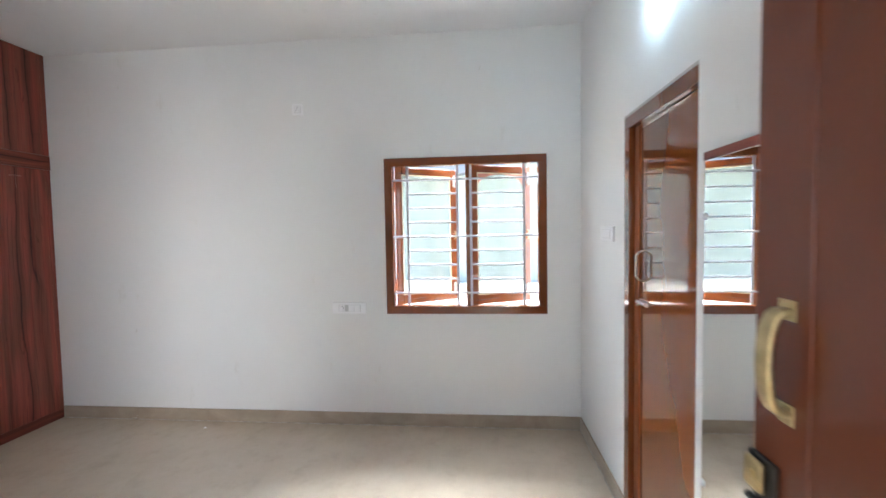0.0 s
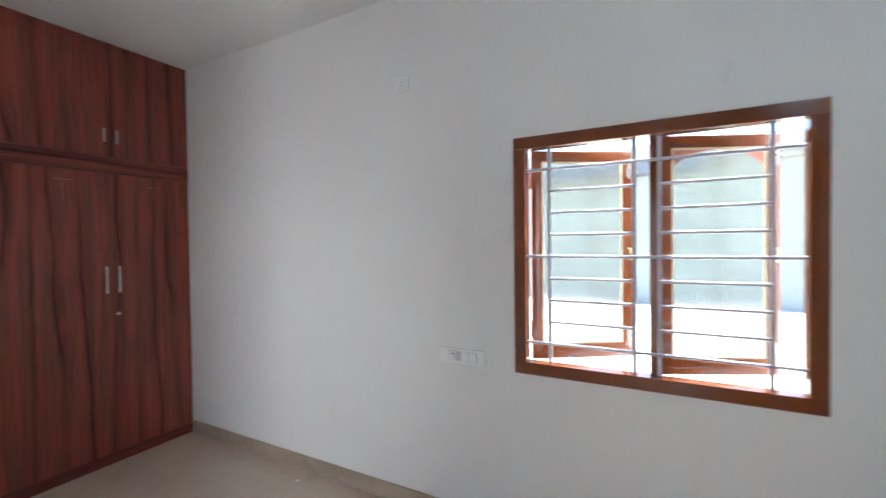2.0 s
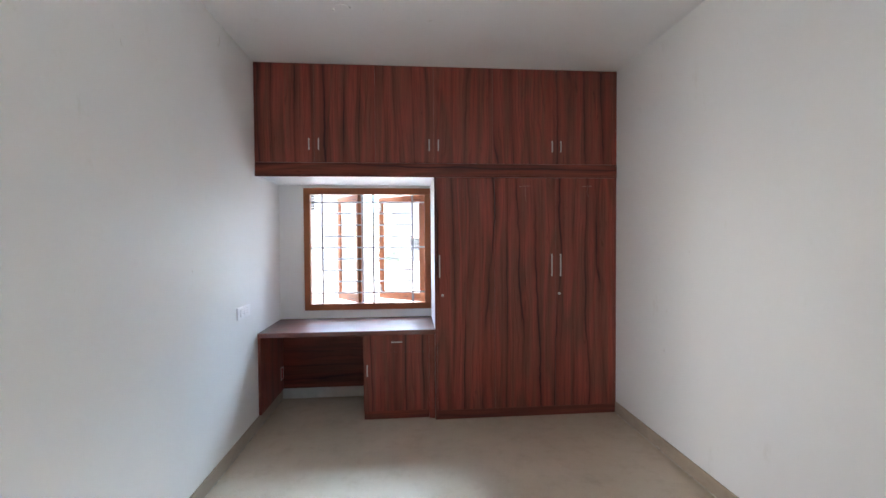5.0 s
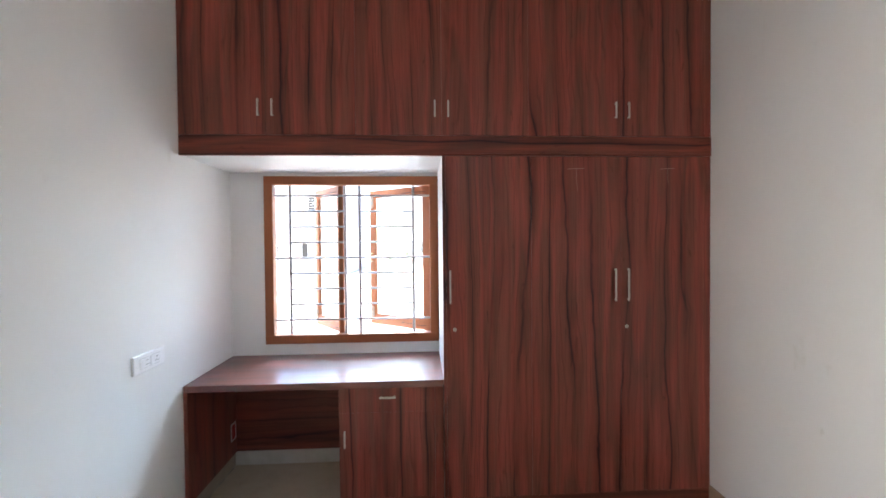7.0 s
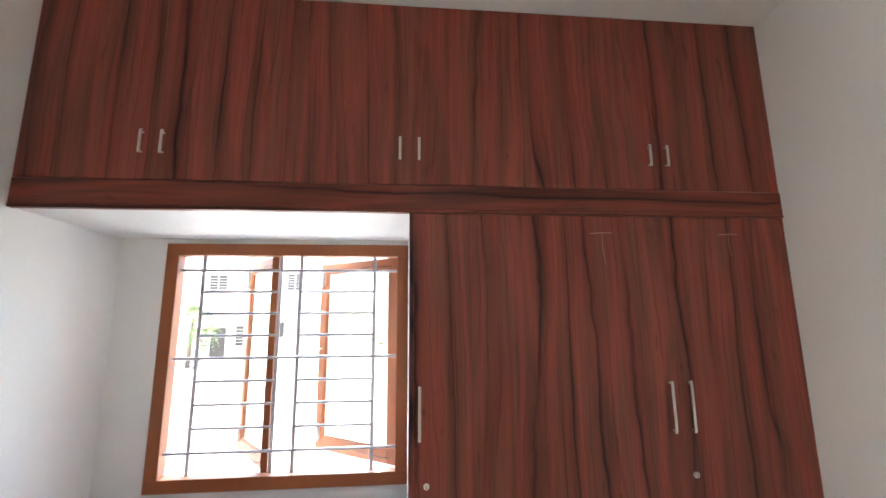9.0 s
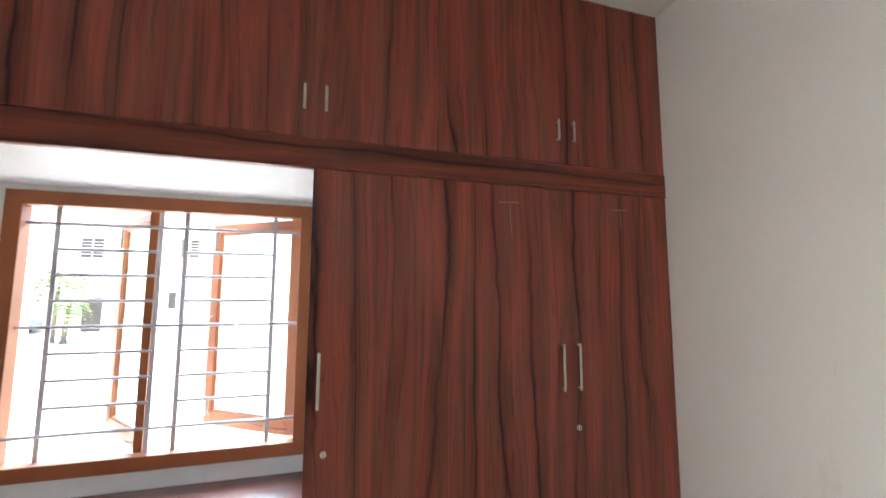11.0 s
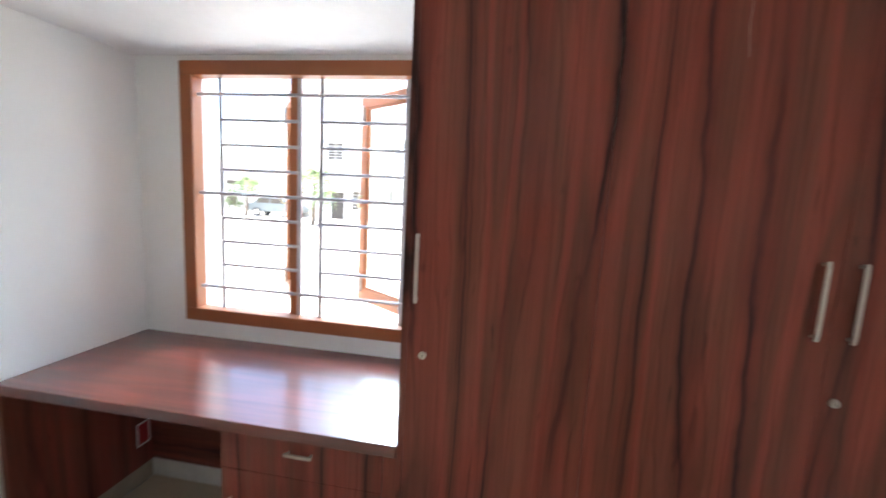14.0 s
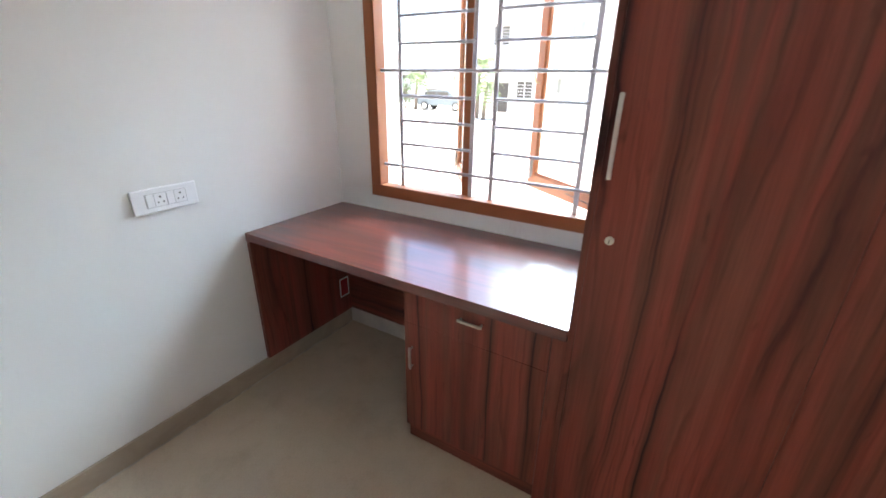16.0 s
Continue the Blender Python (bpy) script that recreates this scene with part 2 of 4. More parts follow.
M_SKIRT_PALE = plain("pale_skirting_tile", (0.60, 0.575, 0.53), 0.5, 0.0, 0.12, 8)
M_STEEL = plain("satin_steel", (0.62, 0.60, 0.57), 0.28, 1.0, 0.1, 30)
M_BRASS = plain("aged_brass", (0.56, 0.45, 0.24), 0.33, 1.0, 0.25, 25)
M_DARK_METAL = plain("dark_iron", (0.05, 0.045, 0.04), 0.5, 0.6, 0.3, 25)
M_GRILLE = plain("grey_grille_paint", (0.54, 0.525, 0.565), 0.4, 0.0, 0.1, 30)
M_PLASTIC = plain("white_switch_plastic", (0.92, 0.92, 0.93), 0.3, 0.0, 0.03, 10)
M_GREY_PLASTIC = plain("grey_plastic", (0.62, 0.62, 0.62), 0.4, 0.0, 0.05, 10)
M_BLACK = plain("black_hole", (0.012, 0.012, 0.012), 0.7, 0.0, 0.1, 10)
M_RED = plain("red_plastic", (0.45, 0.03, 0.03), 0.4, 0.0, 0.1, 20)
M_PUTTY = plain("cream_putty", (0.70, 0.62, 0.40), 0.7, 0.0, 0.2, 30, 0.2)
M_SALMON = plain("salmon_paint", (0.55, 0.22, 0.15), 0.6, 0.0, 0.2, 30)
M_GRANITE = plain("black_granite", (0.03, 0.03, 0.032), 0.2, 0.0, 0.5, 60)
M_CHALK = plain("chalk", (0.46, 0.29, 0.25), 0.9, 0.0, 0.2, 60)
M_PLASTER = plain("white_plaster", (0.50, 0.49, 0.47), 0.8, 0.0, 0.12, 1.5, 0.15)
# shade under the porch slab, put into a dark grey colour
M_SOFFIT_SHADE = plain("soffit_shade_grey", (0.13, 0.14, 0.15), 0.8, 0.0, 0.12, 1.0)
M_GREY_PALE = plain("pale_grey_facade_paint", (0.24, 0.255, 0.265), 0.8, 0.0, 0.12, 1.0)
M_FACADE = plain("pale_facade_paint", (0.26, 0.28, 0.243), 0.8, 0.0, 0.12, 0.6)
M_GROUND = plain("pale_concrete_ground", (0.47, 0.45, 0.41), 0.9, 0.0, 0.25, 0.3)
M_SHUTTER = plain("dark_window_glazing", (0.05, 0.042, 0.034), 0.6, 0.0, 0.2, 4)
M_TRUNK = plain("palm_trunk", (0.16, 0.12, 0.085), 0.9, 0.0, 0.3, 8, 0.4)
M_LEAF = plain("palm_leaf", (0.10, 0.155, 0.05), 0.55, 0.0, 0.35, 2)
M_CAR = plain("car_paint", (0.10, 0.125, 0.135), 0.3, 0.2, 0.05, 3, 0, 0.6)
M_TYRE = plain("tyre_rubber", (0.03, 0.03, 0.03), 0.8)


def glass_material(name, tint, rough=0.02):
    m, nt, b = material(name)
    b.inputs["Base Color"].default_value = (*tint, 1)
    b.inputs["Roughness"].default_value = rough
    b.inputs["Transmission Weight"].default_value = 1.0
    b.inputs["IOR"].default_value = 1.45
    return m


M_GLASS = glass_material("milky_pane", (0.72, 0.75, 0.69), 0.12)
M_GLASS_CLEAR = glass_material("clear_pane", (0.90, 0.94, 0.92), 0.05)
M_MIRROR, _nt, _b = material("mirror_silver")
_b.inputs["Base Color"].default_value = (0.88, 0.90, 0.89, 1)
_b.inputs["Metallic"].default_value = 1.0
_b.inputs["Roughness"].default_value = 0.01
M_BULB, _nt, _b = material("lit_bulb")
_b.inputs["Base Color"].default_value = (0.9, 0.9, 0.9, 1)
_b.inputs["Emission Color"].default_value = (0.55, 0.84, 1.0, 1)
_b.inputs["Emission Strength"].default_value = 11

# ---- building blocks ----
BASES = {}


def thing(name, base, label, category, group="", kind=""):
    ob = new(name)
    ob.empty_display_size = 0.1
    ob.location = base
    BASES[ob.name] = Vector(base)
    return tagged(ob, label, category, group, kind)


def finish(name, bm, mat, base):
    me = bpy.data.meshes.new(name)
    bmesh.ops.recalc_face_normals(bm, faces=bm.faces[:])
    bm.to_mesh(me)
    bm.free()
    me.transform(Matrix.Translation(-Vector(base)))
    me.materials.append(mat)
    return me


def part(name, bm, mat, parent, label=""):
    """One mesh under a thing or a part; the bmesh is in world metres."""
    base = BASES[parent.name]
    ob = new(name, finish(name, bm, mat, base))
    ob.parent = parent
    BASES[ob.name] = base
    return tagged(ob, label)


def solid(name, bm, mat, base, label, category, kind="", group=""):
    """A thing that is a single mesh."""
    ob = new(name, finish(name, bm, mat, base))
    ob.location = base
    BASES[ob.name] = Vector(base)
    return tagged(ob, label, category, group, kind)


def box(lo, hi, bevel=0.0, segments=2, bm=None):
    bm2 = bmesh.new()
    bmesh.ops.create_cube(bm2, size=1.0)
    lo, hi = Vector(lo), Vector(hi)
    for v in bm2.verts:
        v.co = Vector([(l + h) / 2 + c * (h - l) for l, h, c in zip(lo, hi, v.co)])
    if bevel:
        bmesh.ops.bevel(bm2, geom=bm2.edges[:], offset=bevel, segments=segments, affect="EDGES", profile=0.5)
    return bm2 if bm is None else merged(bm, bm2)


def merged(bm, other):
    me = bpy.data.meshes.new("tmp")
    other.to_mesh(me)
    other.free()
    bm.from_mesh(me)
    bpy.data.meshes.remove(me)
    return bm


def joined(*bms):
    out = bms[0]
    for b in bms[1:]:
        merged(out, b)
    return out


def moved(bm, m):
    bmesh.ops.transform(bm, matrix=m, verts=bm.verts[:])
    return bm


def rod(a, b, radius, sides=10, radius2=None):
    a, b = Vector(a), Vector(b)
    bm = bmesh.new()
    d = b - a
    bmesh.ops.create_cone(bm, cap_ends=True, segments=sides, radius1=radius, radius2=radius if radius2 is None else radius2, depth=d.length)
    return moved(bm, Matrix.Translation((a + b) / 2) @ d.to_track_quat("Z", "Y").to_matrix().to_4x4())


def swept(points, width, thick, side):
    """A flat strip of section width x thick swept along points; side is the direction of its width."""
    bm = bmesh.new()
    side = Vector(side).normalized()
    rings = []
    pts = [Vector(p) for p in points]
    for i, p in enumerate(pts):
        t = (pts[min(i + 1, len(pts) - 1)] - pts[max(i - 1, 0)]).normalized()
        n = t.cross(side).normalized()
        ring = []
        for k in range(12):
            a = k / 12 * math.tau
            ca, sa = math.cos(a), math.sin(a)
            ca, sa = math.copysign(abs(ca) ** 0.6, ca), math.copysign(abs(sa) ** 0.6, sa)
            ring.append(bm.verts.new(p + side * (ca * width / 2) + n * (sa * thick / 2)))
        rings.append(ring)
    for r0, r1 in zip(rings, rings[1:]):
        for k in range(12):
            bm.faces.new((r0[k], r0[(k + 1) % 12], r1[(k + 1) % 12], r1[k]))
    bm.faces.new(rings[0][::-1])
    bm.faces.new(rings[-1])
    return bm


def tube(points, radius, sides=8):
    return swept(points, radius * 2, radius * 2, (0.13, 0.21, 0.97)) if sides else None


def bar_handle(centre, length, axis, out, standoff=0.018, width=0.011, thick=0.007):
    """A flat D handle: two feet and a straight bar with rounded turns."""
    c, ax, o = Vector(centre), Vector(axis), Vector(out)
    h = length / 2
    side = ax.cross(o)
    bar = swept([c + ax * (h * k / 6) + o * (standoff - (0.003 if abs(k) == 6 else 0.0)) for k in range(-6, 7)], width, thick, side)
    feet = [rod(c + ax * (h - 0.008) * s, c + ax * (h - 0.008) * s + o * standoff, thick * 0.6, 8) for s in (-1, 1)]
    return joined(bar, *feet)


def wall_with_hole(lo, hi, hole_lo, hole_hi, axis):
    """A wall slab from lo to hi with one rectangular hole right through; axis is its thickness axis. Butted boxes in one mesh."""
    u = 1 - axis
    parts = []

    def b(u0, u1, z0, z1):
        l, h = [0, 0, z0], [0, 0, z1]
        l[axis], h[axis] = lo[axis], hi[axis]
        l[u], h[u] = u0, u1
        parts.append((l, h))
    b(lo[u], hole_lo[0], lo[2], hi[2])
    b(hole_hi[0], hi[u], lo[2], hi[2])
    if hole_lo[1] > lo[2]:
        b(hole_lo[0], hole_hi[0], lo[2], hole_lo[1])
    b(hole_lo[0], hole_hi[0], hole_hi[1], hi[2])
    bm = bmesh.new()
    for l, h in parts:
        box(l, h, bm=bm)
    bmesh.ops.remove_doubles(bm, verts=bm.verts[:], dist=1e-5)
    return bm


# ---- large structure ----
Z_TOP = Z_C + 0.16
N_U0, N_U1, N_Z0, N_Z1 = -0.640, 0.603, 0.898, 2.112       # north window, outside of its frame
W_U0, W_U1, W_Z0, W_Z1 = 0.279, 1.534, 0.873, 2.087       # west window
DOOR_X0, DOOR_X1, DOOR_TOP = -0.24, 0.665, 2.10            # entrance opening in the south wall
BATH_Y0, BATH_Y1, BATH_TOP = 1.400, 2.212, 2.108           # opening in the east wall

solid("floor", box((X_W, Y_S, -0.12), (X_E, Y_N, 0.0)), M_FLOOR, (0, 0, 0), "polished beige vitrified tile floor, faintly clouded", "floor", "structure")
solid("ceiling", box((X_W - T_WALL, Y_S - T_WALL, Z_C), (X_E + T_WALL, Y_N + T_WALL, Z_TOP)), M_CEIL, (0, 0, Z_C), "plain white painted flat ceiling", "ceiling", "structure")
solid("wall_north", wall_with_hole((X_W - T_WALL, Y_N, GROUND), (X_E + T_WALL, Y_N + T_WALL, Z_C), (N_U0 + 0.01, N_Z0 + 0.01), (N_U1 - 0.01, N_Z1 - 0.01), 1), M_WALL, (0, Y_N, 0), "white painted plaster wall with a window opening", "wall", "structure")
solid("wall_west", wall_with_hole((X_W - T_WALL, Y_S - T_WALL, GROUND), (X_W, Y_N, Z_C), (W_U0 + 0.01, W_Z0 + 0.01), (W_U1 - 0.01, W_Z1 - 0.01), 0), M_WALL, (X_W, 0, 0), "white painted plaster wall behind the desk", "wall", "structure")
solid("wall_south", wall_with_hole((X_W, Y_S - T_WALL, GROUND), (X_E + T_WALL, Y_S, Z_C), (DOOR_X0, 0.0), (DOOR_X1, DOOR_TOP), 1), M_WALL, (0, Y_S, 0), "white painted plaster wall with the doorway", "wall", "structure")
solid("wall_east", wall_with_hole((X_E, Y_S, GROUND), (X_E + T_WALL, Y_N, Z_C), (BATH_Y0, 0.0), (BATH_Y1, BATH_TOP), 0), M_WALL, (X_E, 0, 0), "white painted plaster wall with a closed door", "wall", "structure")
solid("wall_pier", box((0.832, Y_S, 0.0), (X_E, 1.452, Z_C), 0.003), M_WALL, (X_E, 0.8, 0), "shallow white plastered pier beside the door", "wall", "structure")


def skirting(lo, hi):
    return box(lo, hi, 0.002, 1)


SK, SD = 0.100, 0.012
for name, lo, hi in (("baseboard_north", (X_FRONT + 0.002, Y_N - SD, 0), (X_E - SD, Y_N, SK)),
                     ("baseboard_east", (X_E - SD, BATH_Y1 + 0.004, 0), (X_E, Y_N, SK)),
                     ("baseboard_south", (X_W + SD, Y_S, 0), (DOOR_X0 - 0.005, Y_S + SD, SK)),
                     ("baseboard_west", (X_W, Y_S, 0), (X_W + SD, Y_WARD - 0.02, SK))):
    solid(name, skirting(lo, hi), M_SKIRT_PALE if name == "baseboard_west" else M_SKIRT, lo, "beige tile skirting with pale paint splashes", "skirting", "structure")

for name, lo, hi in (("trim_grout_north", (X_FRONT + 0.01, Y_N - SD - 0.004, 0), (X_E - SD, Y_N - SD, 0.004)),
                     ("trim_grout_south", (X_W + SD, Y_S + SD, 0), (DOOR_X0 - 0.005, Y_S + SD + 0.004, 0.004)),
                     ("trim_grout_east", (X_E - SD - 0.004, BATH_Y1 + 0.01, 0), (X_E - SD, Y_N - SD - 0.004, 0.004))):
    solid(name, box(lo, hi), M_GROUT, lo, "pale uneven grout line along the skirting's foot", "grout", "structure")

# unseen hall added behind the doorway; its wide opening lets the fill lamp in
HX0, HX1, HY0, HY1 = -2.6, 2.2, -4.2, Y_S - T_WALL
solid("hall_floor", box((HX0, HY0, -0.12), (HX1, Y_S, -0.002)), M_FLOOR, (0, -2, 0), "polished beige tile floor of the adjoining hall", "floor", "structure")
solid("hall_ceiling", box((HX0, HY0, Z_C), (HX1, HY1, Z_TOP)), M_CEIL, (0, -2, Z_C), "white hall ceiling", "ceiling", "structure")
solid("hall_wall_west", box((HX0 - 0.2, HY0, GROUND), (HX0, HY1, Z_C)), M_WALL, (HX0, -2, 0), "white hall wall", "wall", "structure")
solid("hall_wall_east", wall_with_hole((HX1, HY0, GROUND), (HX1 + 0.2, HY1, Z_C), (-3.3, 0.3), (-1.9, 2.8), 0), M_WALL, (HX1, -2, 0), "unseen white hall wall with an added wide opening", "wall", "structure")
solid("hall_wall_south", wall_with_hole((HX0 - 0.2, HY0 - 0.2, GROUND), (HX1 + 0.2, HY0, Z_C), (-2.2, 1.0), (-0.9, 2.2), 1), M_WALL, (0, HY0, 0), "unseen white hall wall with an added window opening", "wall", "structure")
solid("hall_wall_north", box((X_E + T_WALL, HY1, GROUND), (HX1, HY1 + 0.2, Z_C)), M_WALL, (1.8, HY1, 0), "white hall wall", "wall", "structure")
# closed room behind the east door
solid("bath_wall", joined(box((X_E + 1.6, Y_S, GROUND), (X_E + 1.75, Y_N, Z_C)), box((X_E + T_WALL, Y_N, GROUND), (X_E + 1.75, Y_N + 0.15, Z_C)), box((X_E + T_WALL, Y_S, -0.1), (X_E + 1.6, Y_N, 0)), box((X_E + T_WALL, Y_S, Z_C), (X_E + 1.75, Y_N, Z_TOP))), M_PLASTER, (2, 1.5, 0), "plain closed room behind the door", "wall", "structure")


# ---- windows ----
def window(name, place, u0, u1, z0, z1, mullion, bars_u, bars_z, leaves, paint, glass, putty, label):
    """A wooden two-light window with a steel grille and open casements. Local u runs along the wall, w outwards; place maps to the world."""
    base = place @ Vector(((u0 + u1) / 2, 0, z0))
    win = thing(name, base, label, "window", "", "structure")
    F, D0, D1 = 0.062, -0.012, 0.060

    def P(nm, bm, mat, parent=win, lab=""):
        return part(nm, moved(bm, place), mat, parent, lab)
    P("frame_head", box((u0, D0, z1 - F), (u1, D1, z1), 0.003), paint)
    P("frame_sill", box((u0, D0, z0), (u1, D1, z0 + F), 0.003), paint)
    P("frame_jamb", box((u0, D0, z0 + F), (u0 + F, D1, z1 - F), 0.003), paint)
    P("frame_jamb", box((u1 - F, D0, z0 + F), (u1, D1, z1 - F), 0.003), paint)
    P("mullion", box((mullion - 0.018, 0.046, z0 + F), (mullion + 0.018, 0.094, z1 - F), 0.003), paint)
    # steel grille
    g = 0.040
    for u in bars_u:
        P("grille_bar", box((u - 0.0095, g - 0.004, z0 + F), (u + 0.0095, g + 0.004, z1 - F), 0.001, 1), M_GRILLE)
    full = (bars_z[0], bars_z[1], bars_z[2])
    for z in full:
        P("grille_bar", rod((u0 + F, g - 0.008, z), (u1 - F, g - 0.008, z), 0.0078, 8), M_GRILLE)
    for top, bottom in ((full[0], full[1]), (full[1], full[2])):
        for k in range(1, 4):
            z = top + (bottom - top) * k / 4
            for a, b in ((bars_u[0], bars_u[1]), (bars_u[2], bars_u[3])):
                P("grille_bar", rod((a, g - 0.008, z), (b, g - 0.008, z), 0.0072, 8), M_GRILLE)
    # casements
    for hinge, width, angle, sense, arch in leaves:
        zb, zt = z0 + F - 0.012, z1 - F + 0.012
        h = zt - zb
        S, T = 0.056, 0.029
        turn = place @ Matrix.Translation((hinge, 0.097, zb)) @ Matrix.Rotation(radians(angle) * sense, 4, "Z") @ Matrix.Diagonal((sense, 1, 1, 1))

        def L(nm, bm, mat, parent, lab=""):
            return part(nm, moved(bm, turn), mat, parent, lab)
        frame = joined(box((0, 0, 0), (S, T, h), 0.003), box((width - S, 0, 0), (width, T, h), 0.003),
                       box((S, 0, 0), (width - S, T, 0.075), 0.003), box((S, 0, h - S), (width - S, T, h), 0.003))
        leaf = L("casement", frame, paint, win, "open orange-brown painted casement")
        pane = L("pane", box((S - 0.004, 0.014, 0.071), (width - S + 0.004, 0.018, h - S + 0.004)), glass, leaf, "slightly milky pale glass pane")
        pane.visible_shadow = False
        b = 0.010
        L("putty", joined(box((S, 0.006, 0.075), (S + b, 0.014, h - S)), box((width - S - b, 0.006, 0.075), (width - S, 0.014, h - S)),
                          box((S + b, 0.006, 0.075), (width - S - b, 0.014, 0.075 + b)), box((S + b, 0.006, h - S - b), (width - S - b, 0.014, h - S))), putty, leaf, "bead round the pane")
        uu = width - S / 2
        L("pull_handle", swept([(uu, 0, h * 0.47), (uu, -0.022, h * 0.475), (uu, -0.03, h * 0.5), (uu, -0.022, h * 0.525), (uu, 0, h * 0.53)], 0.012, 0.007, (1, 0, 0)), M_BRASS, leaf, "curved metal pull")
        for zz in (0.06, h - 0.14):
            L("tower_bolt", joined(box((uu - 0.012, -0.004, zz), (uu + 0.012, 0, zz + 0.085), 0.001), rod((uu, -0.009, zz - 0.01), (uu, -0.009, zz + 0.095), 0.005, 8), rod((uu, -0.012, zz + 0.04), (uu, -0.028, zz + 0.04), 0.0045, 8)), M_STEEL, leaf, "steel tower bolt")
        for zz in (0.04, h - 0.05):
            L("stay_hook", swept([(width * 0.45, -0.004, zz), (width * 0.35, -0.02, zz + 0.004), (width * 0.12, -0.03, zz), (width * 0.05, -0.012, zz)], 0.004, 0.004, (0, 0, 1)), M_DARK_METAL, leaf, "thin steel stay hook")
        for zz in (0.12, h - 0.2):
            L("hinge", rod((-0.004, 0.004, zz), (-0.004, 0.004, zz + 0.09), 0.007, 10), M_ENAMEL_LIT, leaf, "painted-over butt hinge")
        if arch:
            bm = bmesh.new()
            c0, top, rr = width / 2, h - S, (width - 2 * S) / 2
            for s in (-1, 1):
                arc = [(c0 + s * rr * math.cos(a), top - 0.13 + 0.12 * math.sin(a)) for a in [radians(d) for d in range(0, 91, 10)]]
                ring = [(c0 + s * rr, top)] + arc
                front = [bm.verts.new((x, 0.010, z)) for x, z in ring]
                back = [bm.verts.new((x, 0.0135, z)) for x, z in ring]
                n = len(ring)
                bm.faces.new(front)
                bm.faces.new(back[::-1])
                for i in range(n):
                    bm.faces.new((front[i], front[(i + 1) % n], back[(i + 1) % n], back[i]))
            L("spandrel", bm, M_SALMON, leaf, "salmon arch-shaped corner pieces on the pane")
    return win


NORTH = Matrix.Translation((0, Y_N, 0))
WEST = Matrix.Translation((X_W, 0, 0)) @ Matrix.Rotation(radians(90), 4, "Z")
window("window_1", NORTH, N_U0, N_U1, N_Z0, N_Z1, 0.007, (-0.467, -0.075, 0.029, 0.437), (1.945, 1.502, 1.058),
       ((-0.574, 0.56, 32, 1, False), (0.030, 0.54, 25, 1, True)), M_ENAMEL, M_GLASS, M_PUTTY, "brown enamelled wooden window with grey steel grille, casements ajar")
# west frame takes the lit enamel copy so it stays bright against daylight
window("window_2", WEST, W_U0, W_U1, W_Z0, W_Z1, 0.815, (0.450, 0.848, 0.955, 1.350), (1.950, 1.495, 1.040),
       ((0.800, 0.475, 54, -1, False), (1.470, 0.61, 36.5, -1, False)), M_ENAMEL_LIT, M_GLASS_CLEAR, M_ENAMEL_LIT, "brown enamelled wooden window above the desk, casements open outwards")

# ---- entrance doorway and its open leaf ----
ed = thing("door_1", ((DOOR_X0 + DOOR_X1) / 2, Y_S, 0), "open reddish-brown gloss-painted entrance door leaf with brass pull", "door", "", "structure")
part("frame_jamb", box((DOOR_X0, Y_S - 0.11, 0), (DOOR_X0 + 0.06, Y_S + 0.004, DOOR_TOP - 0.06), 0.003), M_ENAMEL, ed)
part("frame_jamb", box((DOOR_X1 - 0.02, Y_S - 0.11, 0), (DOOR_X1 + 0.04, Y_S + 0.004, DOOR_TOP - 0.06), 0.003), M_ENAMEL, ed)
part("frame_head", box((DOOR_X0, Y_S - 0.11, DOOR_TOP - 0.06), (DOOR_X1 + 0.04, Y_S + 0.004, DOOR_TOP), 0.003), M_ENAMEL, ed)
LX0, LX1, LY0, LY1 = 0.605, 0.640, Y_S + 0.008, 0.785
leaf = part("leaf", joined(box((LX0 + 0.004, LY0, 0.012), (LX1 - 0.004, LY1, 2.03), 0.003),
                           *[box((LX0, a, c), (LX1, b, d), 0.003) for a, b, c, d in
                             ((LY0 + 0.001, LY0 + 0.13, 0.014, 2.028), (LY1 - 0.13, LY1 - 0.001, 0.014, 2.028), (LY0 + 0.13, LY1 - 0.13, 0.014, 0.22), (LY0 + 0.13, LY1 - 0.13, 1.92, 2.028), (LY0 + 0.13, LY1 - 0.13, 0.90, 1.02))]), M_DOOR2, ed, "open reddish-brown door leaf")
hy = 0.702
bow = [(LX0 - 0.038 * math.sin(math.pi * k / 14) ** 0.55, hy, 1.322 - 0.086 * math.cos(math.pi * k / 14)) for k in range(15)]
part("pull_handle", joined(swept(bow, 0.034, 0.014, (0, 1, 0)), box((LX0 - 0.004, hy - 0.018, 1.217), (LX0, hy + 0.018, 1.252), 0.0015), box((LX0 - 0.004, hy - 0.018, 1.392), (LX0, hy + 0.018, 1.427), 0.0015)), M_BRASS, leaf, "aged brass bow pull")
part("rim_lock", box((LX0 - 0.010, 0.712, 1.058), (LX0, 0.783, 1.134), 0.004, 3), M_DARK_METAL, leaf, "dark rim lock case at the leaf's edge")
part("lock_cover", joined(box((LX0 - 0.022, 0.732, 1.070), (LX0 - 0.0102, 0.781, 1.128), 0.008, 4), rod((LX0 - 0.022, 0.752, 1.100), (LX0 - 0.028, 0.752, 1.100), 0.010, 16)), M_BRASS, leaf, "rounded brass lock cover")
